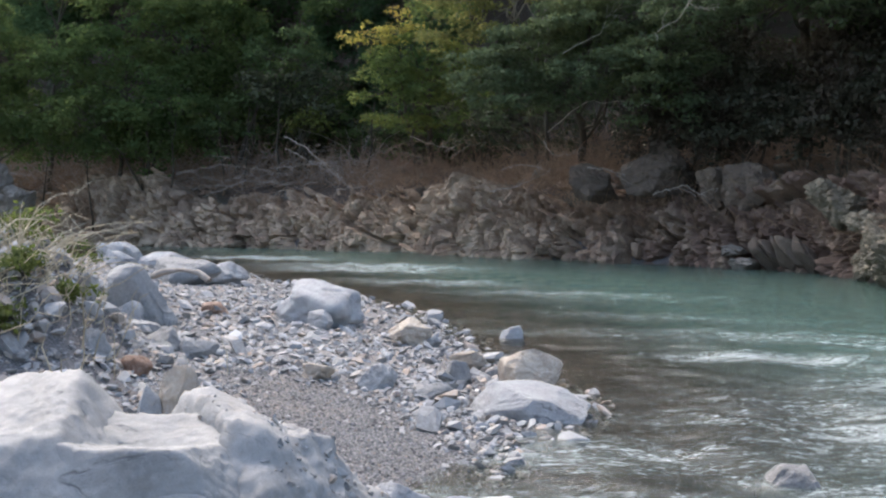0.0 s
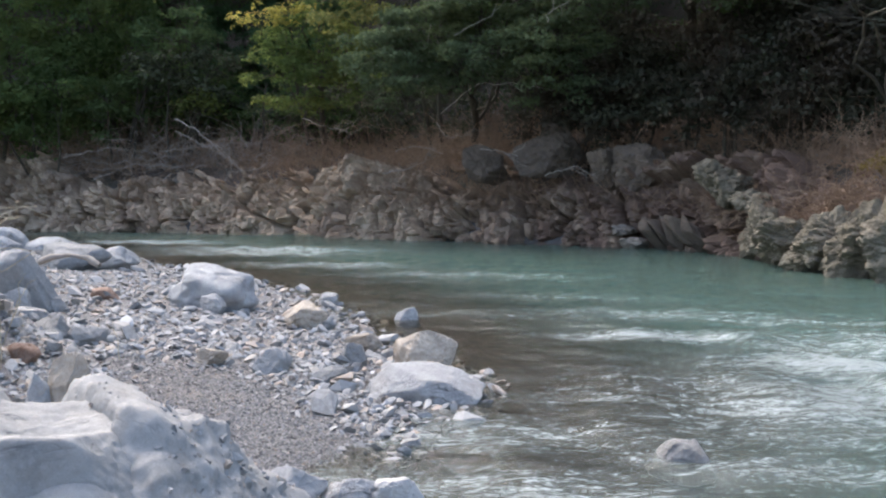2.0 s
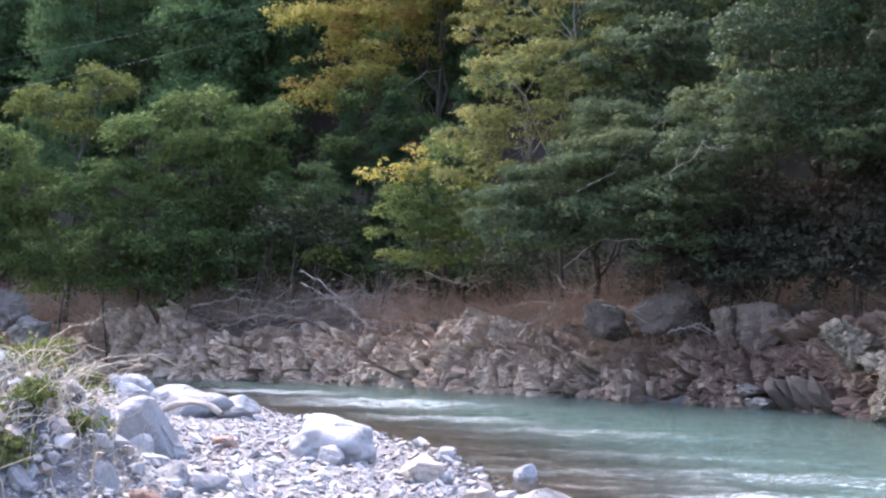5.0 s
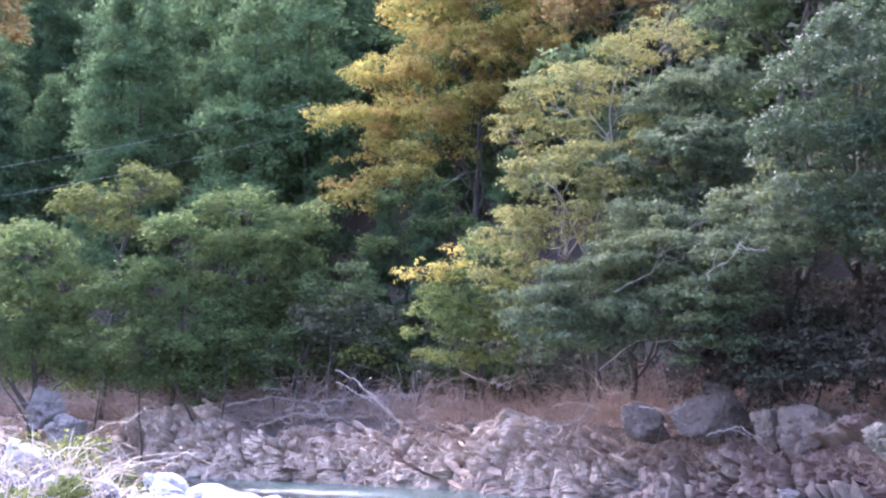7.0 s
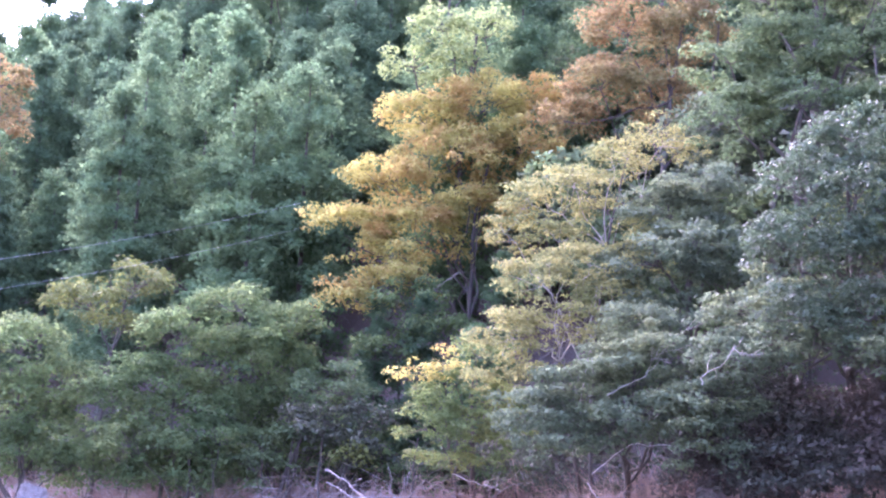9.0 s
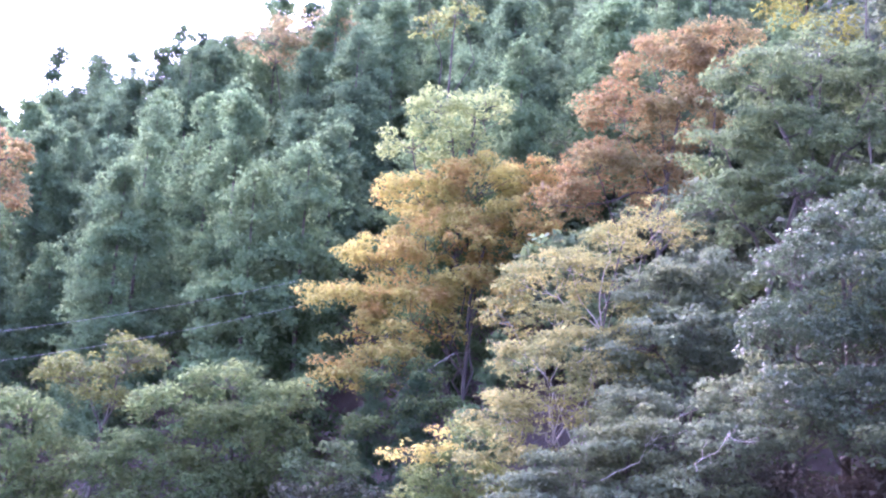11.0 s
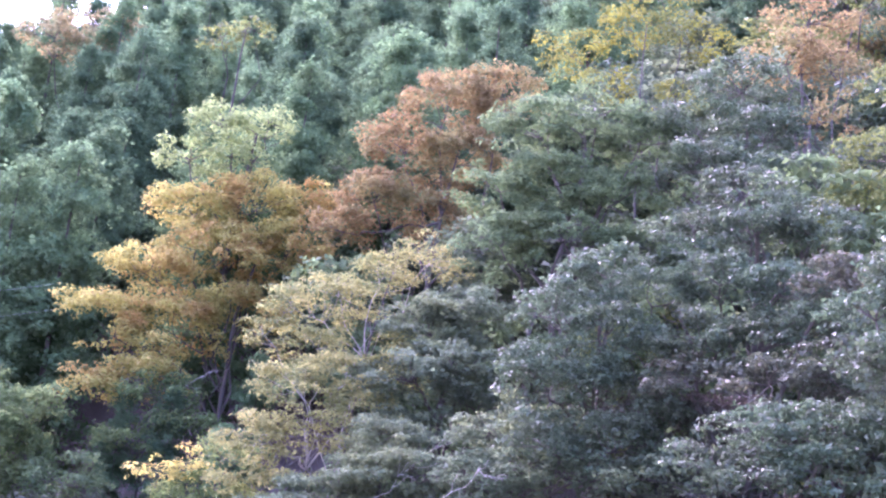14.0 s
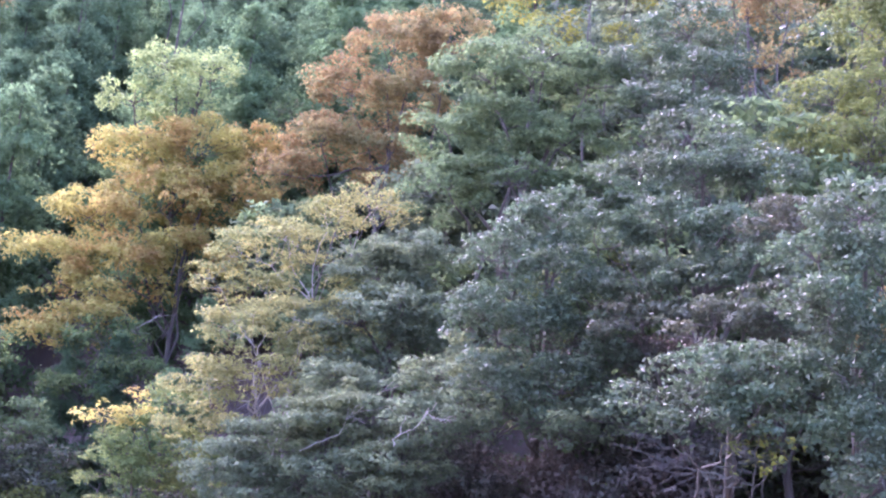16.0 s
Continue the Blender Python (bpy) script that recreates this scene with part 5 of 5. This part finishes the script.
rng = np.random.default_rng(51)
cx, cy = np.meshgrid(np.arange(-60, 30, 4.1), np.arange(36, 112, 4.1))
cx, cy = cx.ravel() + rng.uniform(-1.2, 1.2, cx.size), cy.ravel() + rng.uniform(-1.2, 1.2, cx.size)
inl = side_of(FAR_BANK, cx, cy)
brg = np.degrees(np.arctan2(cx, cy))
gz = land(cx, cy)[0]
CREST = np.interp(brg, [-60, -25, -19, -10, -4, 2, 10], [11, 16, 22, 35.3, 44, 55, 70])
need = np.interp(brg, [-40, -10, -8, -3, 2, 12], [6.0, 7, 9, 11, 15, 17])
ok = (brg > -26) & (brg < 15) & (inl > need) & (inl < need + np.interp(brg, [-10, 2, 11], [62, 56, 44])) & (gz < CREST + 1) & (inl < 7.5 + (CREST - 3) / 0.74)
ok |= (brg >= 6) & (brg < 26) & (inl > 30) & (inl < 62) & (rng.uniform(size=len(brg)) < 0.6)
for k in np.where(ok & (gz > CREST - 5) & (brg < 5))[0]:  # thicker along the crest
    for dx, dy in ((1.9, 1.4), (-0.8, 2.4), (2.6, -1.0), (0.6, 3.8)):
        plant_cedar(cx[k] + dx, cy[k] + dy, int(rng.integers(5)), rng.uniform(0.8, 0.98), rng.uniform(0, 360))
for k in np.where(ok)[0]:
    plant_cedar(cx[k], cy[k], int(rng.integers(5)), rng.uniform(0.8, 1.08), rng.uniform(0, 360))

for b, far, kind, g in [(-0.7, 43, 0, 0.42), (-3.0, 45, 1, 0.45), (-5.0, 46, 2, 0.42), (0.6, 45, 3, 0.42)]:
    plant_cedar(*foot(b, far)[:2], kind, g, b * 40)


# ---- understorey ----
def shrub_meshes(seed, mat, leaf, r):
    rng = np.random.default_rng(seed)
    k = 26
    d = rng.normal(size=(k, 3))
    d /= np.linalg.norm(d, axis=1)[:, None]
    cs = d * rng.uniform(0.4, 1, k)[:, None] * np.array([r, r, r * 0.7]) + np.array([0, 0, r * 0.75])
    v, f = leaves(rng, cs, np.full(k, 0.3 * r), np.full(k, 56), leaf, 0.35, 1.2, 0.6, True)
    stems = joined([tube(wander(rng, (0, 0, -0.3), c, 6, 0.05, 0.12), np.linspace(0.035, 0.008, 6), 4) for c in cs[:9]])
    return mesh_from("foliage", v, f, mat), mesh_from("branchwork", *stems, BARK, True)


SHRUBS = [shrub_meshes(300 + i, m, l, r) for i, (m, l, r) in enumerate([(LEAF_GREEN, 0.13, 1.3), (LEAF_DIM, 0.12, 1.2), (LEAF_GREY, 0.12, 1.3), (LEAF_GLOSSY, 0.11, 1.3)])]
SHRUB_LABEL = ["green leafy shrub on the slope", "dull brownish shrub under the trees", "grey-green shrub on the slope", "glossy evergreen shrub on the slope"]
rng = np.random.default_rng(61)
for i in range(150):
    b = rng.uniform(-24, 33) if i < 95 else rng.uniform(-25, 2)
    if i < 50:
        b = rng.uniform(3, 33)
    edge = np.interp(b, [-24, -19, -11, -7, -2, 3, 8, 12.6, 15, 18, 22.5, 33], [54, 48, 41.4, 39.4, 37.2, 33.5, 31.8, 30.2, 29.2, 26.8, 23.4, 19.5])
    far = edge + (rng.uniform(9 if b > 9 else 6, 22) if b > 3 else rng.uniform(6.5, 14) if i < 95 else rng.uniform(5.0, 8.5))
    x, y, z = foot(b, far)
    kind = int(rng.choice(4, p=[0.35, 0.25, 0.2, 0.2] if b > 3 else [0.6, 0.3, 0.1, 0.0]))
    g = rng.uniform(0.7, 1.5)
    root = tagged(new("shrub"), SHRUB_LABEL[kind], "shrub", "shrubs on the hillside")
    root.matrix_basis = pose(x, y, z, 0, 0, rng.uniform(0, 360)) @ Matrix.Diagonal((g, g, g, 1))
    part("foliage", SHRUBS[kind][0], root)
    tagged(part("branchwork", SHRUBS[kind][1], root), kind="stuff")


# ---- mixed wood on the upper slope ----
MIXED = []
for i, (mat, label) in enumerate([(LEAF_DEEP, "green broad-leaved tree in the mixed wood"), (LEAF_GREY, "grey-green tree in the mixed wood"), (LEAF_GLOSSY, "glossy evergreen tree in the mixed wood"), (LEAF_RUST, "rusty autumn tree in the mixed wood"), (LEAF_BRIGHT, "yellow-green tree in the mixed wood")]):
    rng = np.random.default_rng(400 + i)
    balls = [(np.array([rng.normal(0, 1.2), rng.normal(0, 1.2), 2.4 + 0.6 * k]), rng.uniform(1.1, 1.6), rng.uniform(0.6, 0.9)) for k in range(7)]
    MIXED.append(broadleaf("tree", label, (0, 0, 0), balls, mat, 0.22, 2.2, 410 + i, BARK, 0.12, 0.5, 0.4, "trees in the mixed wood", limbs=5, twig=25))
rng = np.random.default_rng(71)
spots = []
for i in range(1500):
    b = rng.uniform(4, 36)
    edge = np.interp(b, [3, 8, 12.6, 15, 18, 22.5, 33], [33.5, 31.8, 30.2, 29.2, 26.8, 23.4, 19.5])
    far = edge + rng.uniform(8, 48) if b > 9 else edge + rng.uniform(12, 30)
    q = np.array(foot(b, far))
    if all(np.hypot(*(q - o)[:2]) > 2.9 for o in spots):
        spots.append(q)
first = set()
for q in spots:
    k = int(rng.choice(5, p=[0.36, 0.22, 0.24, 0.08, 0.10]))
    g = rng.uniform(0.8, 1.25)
    m = pose(*q, rng.normal(0, 4), rng.normal(0, 4), rng.uniform(0, 360)) @ Matrix.Diagonal((g, g, g, 1))
    if k in first:
        copy_thing(MIXED[k], m)
    else:
        first.add(k)
        MIXED[k].matrix_basis = m

# ---- dead wood and brush on the far bank ----
def twigs(rng, start, way, r0, r1):
    """Many thin bent twigs at once, each of four rings of three."""
    n = len(start)
    t = np.linspace(0, 1, 4)[None, :, None]
    ln = np.linalg.norm(way, axis=1)[:, None, None]
    p = start[:, None] + way[:, None] * t + np.cumsum(rng.normal(size=(n, 4, 3)), 1) * 0.10 * ln * (t > 0)
    p[:, :, 2] += (0.4 * ln * t * (1 - t))[:, :, 0]
    a = np.cross(way, rng.normal(size=(n, 3)))
    a /= np.linalg.norm(a, axis=1)[:, None] + 1e-9
    b = np.cross(way / ln[:, :, 0], a)
    ang = np.arange(3) * 2 * math.pi / 3
    ring = a[:, None, None] * np.cos(ang)[:, None] + b[:, None, None] * np.sin(ang)[:, None]
    v = p[:, :, None] + ring * np.linspace(r0, r1, 4)[:, None, None]
    base = np.array([[k * 3 + j, k * 3 + (j + 1) % 3, k * 3 + 3 + (j + 1) % 3, k * 3 + 3 + j] for k in range(3) for j in range(3)])
    return v.reshape(-1, 3), (base[None] + 12 * np.arange(n)[:, None, None]).reshape(-1, 4)


rng = np.random.default_rng(71)
n = 30000
u, s = rng.uniform(3, seg[-1] - 3, n), 0.3 + 6.5 * rng.uniform(0, 1, n) ** 1.4
thick = value_noise(np.c_[u * 0.45, s * 0.6, 0 * u], 12)
ok = ((s > 1.7) | (rng.uniform(-0.8, 0.8, n) < thick)) & ((u < seg[-1] - 13) | (rng.uniform(size=n) < 0.3))
u, s = u[ok], s[ok]
k = np.clip((u / 0.065).astype(int), 0, len(us) - 1)
x, y = bx[k] + px[k] * s, by[k] + py[k] * s
z = np.where(s > 3.0, land(x, y)[0], np.interp(s, [0.3, 0.5, 1.2, 3], [0.8, 1.15, 1.85, 2.15]))
d = rng.normal(size=(len(u), 3)) * np.array([1, 1, 0.5])
d *= (rng.uniform(0.25, 1, len(u)) * np.where(s > 1.6, 1.35, 0.75) / np.linalg.norm(d, axis=1))[:, None]
d[:, 2] = np.abs(d[:, 2]) * 1.2 + 0.1
lying = twigs(rng, np.c_[x, y, z - 0.05], d, 0.008, 0.003)
pick = np.where((s > 0.8) & (s < 4.2) & (u > 7) & (u < 30))[0][:1100]
long = twigs(rng, np.c_[x, y, z][pick], d[pick] * rng.uniform(1.2, 2.4, len(pick))[:, None] * np.array([1, 1, 0.6]), 0.013, 0.004)
tagged(new("deadfall", mesh_from("deadfall", *long, DEADWOOD, True)), "scattered bleached twigs caught in the brush", "dead wood", kind="stuff")
u = np.repeat(seg[-1] - rng.uniform(5.5, 24, 24), 150)  # tufts hanging on the rock face
s = np.repeat(rng.uniform(0.1, 0.8, 24), 150) + rng.normal(0, 0.14, len(u))
k = np.clip(((u + rng.normal(0, 0.45, len(u))) / 0.065).astype(int), 0, len(us) - 1)
x, y, z = bx[k] + px[k] * (s - 0.35), by[k] + py[k] * (s - 0.35), np.interp(s, [0, 0.5, 1.1], [0.3, 1.1, 1.8]) + rng.normal(0, 0.12, len(u))
hanging = twigs(rng, np.c_[x, y, z], rng.normal(size=(len(u), 3)) * np.array([0.16, 0.16, 0.1]) + np.array([-0.05, -0.08, 0.03]), 0.009, 0.004)
tagged(new("brush", mesh_from("brush", *joined([lying, hanging]), BRUSH, True)), "tangle of dry brown twigs on the rock bank", "brush", kind="stuff")

# slim bare stems at the edge of the wood
for k, (b, far, tall, lean) in enumerate([(-11.8, 42.8, 3.4, 0.2), (-9.6, 42.6, 3.0, -0.1), (-8.6, 42.6, 2.6, 0.15), (-7.2, 42.0, 3.0, 0.1), (-14.9, 44.4, 2.8, -0.3), (-17.3, 45.2, 3.0, 0.4), (-3.4, 41.0, 2.4, 0.3)]):
    rng = np.random.default_rng(640 + k)
    x, y, z = foot(b, far)
    stem = tagged(new("sapling"), "slim bare grey-brown sapling at the wood's edge", "sapling", "saplings at the wood's edge")
    stem.matrix_basis = Matrix.Translation((x, y, z))
    line = wander(rng, (0, 0, -0.3), (lean, 0, tall), 10, 0.0, 0.03)
    part("trunk", mesh_from("trunk", *tube(line, np.linspace(0.045, 0.016, 10), 6), BARK, True), stem)
    for j in range(5):
        p0 = line[4 + j]
        part("limb", mesh_from("limb", *tube(wander(rng, p0, p0 + np.array([*rng.normal(0, 0.5, 2), rng.uniform(0.1, 0.6)]), 6, 0.05, 0.1), np.linspace(0.016, 0.005, 6), 4), BARK, True), stem)


def dead_branch(rows, label, girth=0.035, seed=1, mat=DEADWOOD, twigs=3, name="dead_branch"):
    rng = np.random.default_rng(seed)
    pts = np.array([spot(*r) for r in rows])
    t = np.linspace(0, 1, len(pts))
    tt = np.linspace(0, 1, 16)
    line = np.c_[np.interp(tt, t, pts[:, 0]), np.interp(tt, t, pts[:, 1]), np.interp(tt, t, pts[:, 2])] + rng.normal(0, 0.02, (16, 3))
    root = tagged(new(name, mesh_from(name, *tube(line, np.linspace(girth, girth * 0.35, 16), 6), mat, True)), label, "branch", "dead branches on the far bank")
    for k in range(twigs):
        a = line[int(rng.integers(5, 14))]
        d = (line[-1] - line[0]) * rng.uniform(0.15, 0.3) + rng.normal(0, 0.2, 3)
        part("twig", mesh_from("twig", *tube(wander(rng, a, a + d, 6, 0.05, 0.15), np.linspace(girth * 0.45, 0.005, 6), 5), mat, True), root)
    return root


BRANCHES = [
    [(-6.95, 2.4, 40.5), (-5.9, 1.9, 40), (-4.9, 0.9, 39), (-4.0, 0.1, 38.3)],
    [(-6.9, 1.9, 40.3), (-5.6, 1.2, 39.6), (-4.2, 0.5, 39)],
    [(-7.6, 1.0, 40.5), (-5.0, 1.3, 40), (-2.6, 1.4, 39)],
    [(-4.6, 0.1, 38), (-3.6, 0.2, 37.8), (-2.8, 0.5, 37.5)],
    [(-11.5, 0.8, 41.5), (-9.5, 1.2, 41), (-7.5, 0.9, 40.3)],
    [(-10.4, -0.2, 41), (-8.6, 0.5, 40.5), (-6.6, 0.3, 40), (-5.6, -0.1, 39.5)],
    [(-1.4, 2.4, 38), (-0.2, 2.0, 37.5), (0.6, 1.8, 37)],
    [(2.0, 0.0, 33.4), (3.4, 0.3, 33.0), (4.6, 0.9, 32.8)],
    [(2.6, 1.0, 33.6), (3.6, 1.2, 33.2), (4.6, 0.9, 32.8)],
    [(4.4, 2.2, 33.2), (4.8, 1.6, 32.8), (6.0, 1.7, 32.6)],
    [(4.5, 2.6, 33), (6.2, 3.9, 32.4), (8.0, 3.9, 32), (9.4, 3.6, 31.5)],
    [(6.3, 1.1, 31.8), (7.3, 0.9, 31.4), (8.0, 0.7, 31.2)],
    [(9.2, -0.1, 30.8), (10.4, 0.3, 30.5), (11.4, -0.2, 30.2)],
    [(-20.5, 0.6, 44.5), (-18.5, 0.8, 44), (-17.5, 0.7, 43.6)],
]
for k, rows in enumerate(BRANCHES):
    dead_branch(rows, "bleached dead branch lying across the brush", 0.014 if k else 0.019, 80 + k)
rngb = np.random.default_rng(99)
for k in range(34):
    b = rngb.uniform(-13, 6)
    edge = np.interp(b, [-13, -11, -7, -2, 3, 8], [43, 41.4, 39.4, 37.2, 33.5, 31.8])
    far = edge + rngb.uniform(0.9, 4.5)
    lean = rngb.uniform(-2.2, 2.2)
    r = math.degrees(math.atan2(2.1 + 0.25 * (far - edge) - EYE, far)) + rngb.uniform(0, 0.5)
    dead_branch([(b, r - 0.25, far), (b + lean * 0.5, r + rngb.uniform(-0.1, 0.5), far), (b + lean, r + rngb.uniform(-0.3, 0.9), far + rngb.uniform(-0.8, 0.8))], "thin brown dead branch tangled in the brush", 0.010, 600 + k, BRUSH if k % 3 else DEADWOOD, 2)
dead_branch([(9.25, 6.4, 28.4), (9.3, 6.9, 28.4), (10.2, 7.4, 28.4), (10.75, 8.3, 28.5)], "pale bare forked branch hanging from the trees", 0.014, 95, BARK_PALE, 4)
dead_branch([(10.6, 8.1, 28.5), (10.9, 7.8, 28.4), (11.6, 7.75, 28.3)], "pale bare side branch hanging from the trees", 0.012, 96, BARK_PALE, 3)
dead_branch([(5.2, 6.0, 31), (6.8, 6.8, 31), (7.4, 8.0, 31.2), (9.2, 9.4, 31.5)], "long pale bare branch among grey-green leaves", 0.012, 97, BARK_PALE, 6)
dead_branch([(-5.2, 9.7, 46.3), (-3.8, 9.9, 46.3), (-2.4, 10.5, 46.4), (-1.4, 11.2, 46.5)], "pale bare branch below the golden crown", 0.028, 98, BARK_PALE, 3)
for k, (b0, r0, b1, r1) in enumerate([(23.8, 6.0, 18.6, 7.3), (24.2, 6.0, 19.6, 6.4), (24.0, 6.3, 19.0, 8.0), (24.6, 5.8, 21.0, 5.4)]):
    dead_branch([(b0, r0, 23), ((b0 + b1) / 2, (r0 + r1) / 2 - 0.1, 22.8), (b1, r1, 22.6)], "dry brown branch reaching over the bank", 0.011, 110 + k, BARK, 3)

# ---- things on the gravel bar ----
line = np.array([(-3.95, 17.6, 0.55), (-3.75, 17.5, 0.63), (-3.5, 17.45, 0.66), (-3.25, 17.4, 0.62), (-3.1, 17.3, 0.52)])
t = np.linspace(0, 1, 5)
tt = np.linspace(0, 1, 20)
line = np.stack([np.interp(tt, t, line[:, k]) for k in range(3)], 1)
tagged(new("driftwood", mesh_from("driftwood", *tube(line, 0.035 + 0.012 * np.sin(tt * 9), 8), DEADWOOD, True)), "curved bleached driftwood limb on the stones", "driftwood")

rng = np.random.default_rng(77)
pieces = []
for k in range(340):
    x, y = -3.4 + rng.normal(0, 0.4), 9.7 + rng.normal(0, 0.8)
    z = ground_at(x, y)
    d = rng.normal(size=3) * np.array([0.25, 0.2, 0.1]) + np.array([0.05, 0, 0.22])
    pieces.append(tube(wander(rng, (x, y, z - 0.03), np.array([x, y, z]) + d * rng.uniform(0.6, 1.6), 6, 0.15, 0.15), np.linspace(0.006, 0.002, 6), 4))
tagged(new("dry_stalks", mesh_from("dry_stalks", *joined(pieces), STRAW, True)), "dry straw-coloured stalks on the grassy mound", "dry grass", kind="stuff")
for k, (x, y, r) in enumerate([(-3.15, 9.0, 0.16), (-3.05, 9.5, 0.14), (-3.7, 11.2, 0.25), (-3.3, 11.3, 0.2), (-3.35, 9.2, 0.2), (-3.55, 10.9, 0.2), (-2.85, 9.9, 0.13), (-3.9, 11.4, 0.25)]):
    cs = np.array([x, y, ground_at(x, y) + r * 0.5]) + rng.normal(0, r * 0.7, (12, 3)) * np.array([1, 1, 0.5])
    v, f = leaves(rng, cs, np.full(12, r * 0.4), np.full(12, 26), 0.06, 0.6, 0.8)
    tagged(new("weed", mesh_from("weed", v, f, LEAF_BRIGHT)), "low bright green weed on the stony mound", "plant", "weeds on the mound", "stuff")

# ---- cables ----
for k, (r0, r1) in enumerate([(9.2, 13.9), (7.9, 12.8)]):
    a, b = spot(-26.5, r0, 40), spot(-8.6, r1, 48)
    tt = np.linspace(0, 1, 40)[:, None]
    ln = a + (b - a) * tt
    ln[:, 2] -= 0.25 * (4 * tt * (1 - tt))[:, 0]
    tagged(new("power_cable", mesh_from("power_cable", *tube(ln, np.full(40, 0.0045), 6), WIRE, True)), "thin grey overhead cable crossing the wooded slope", "cable", "overhead cables")
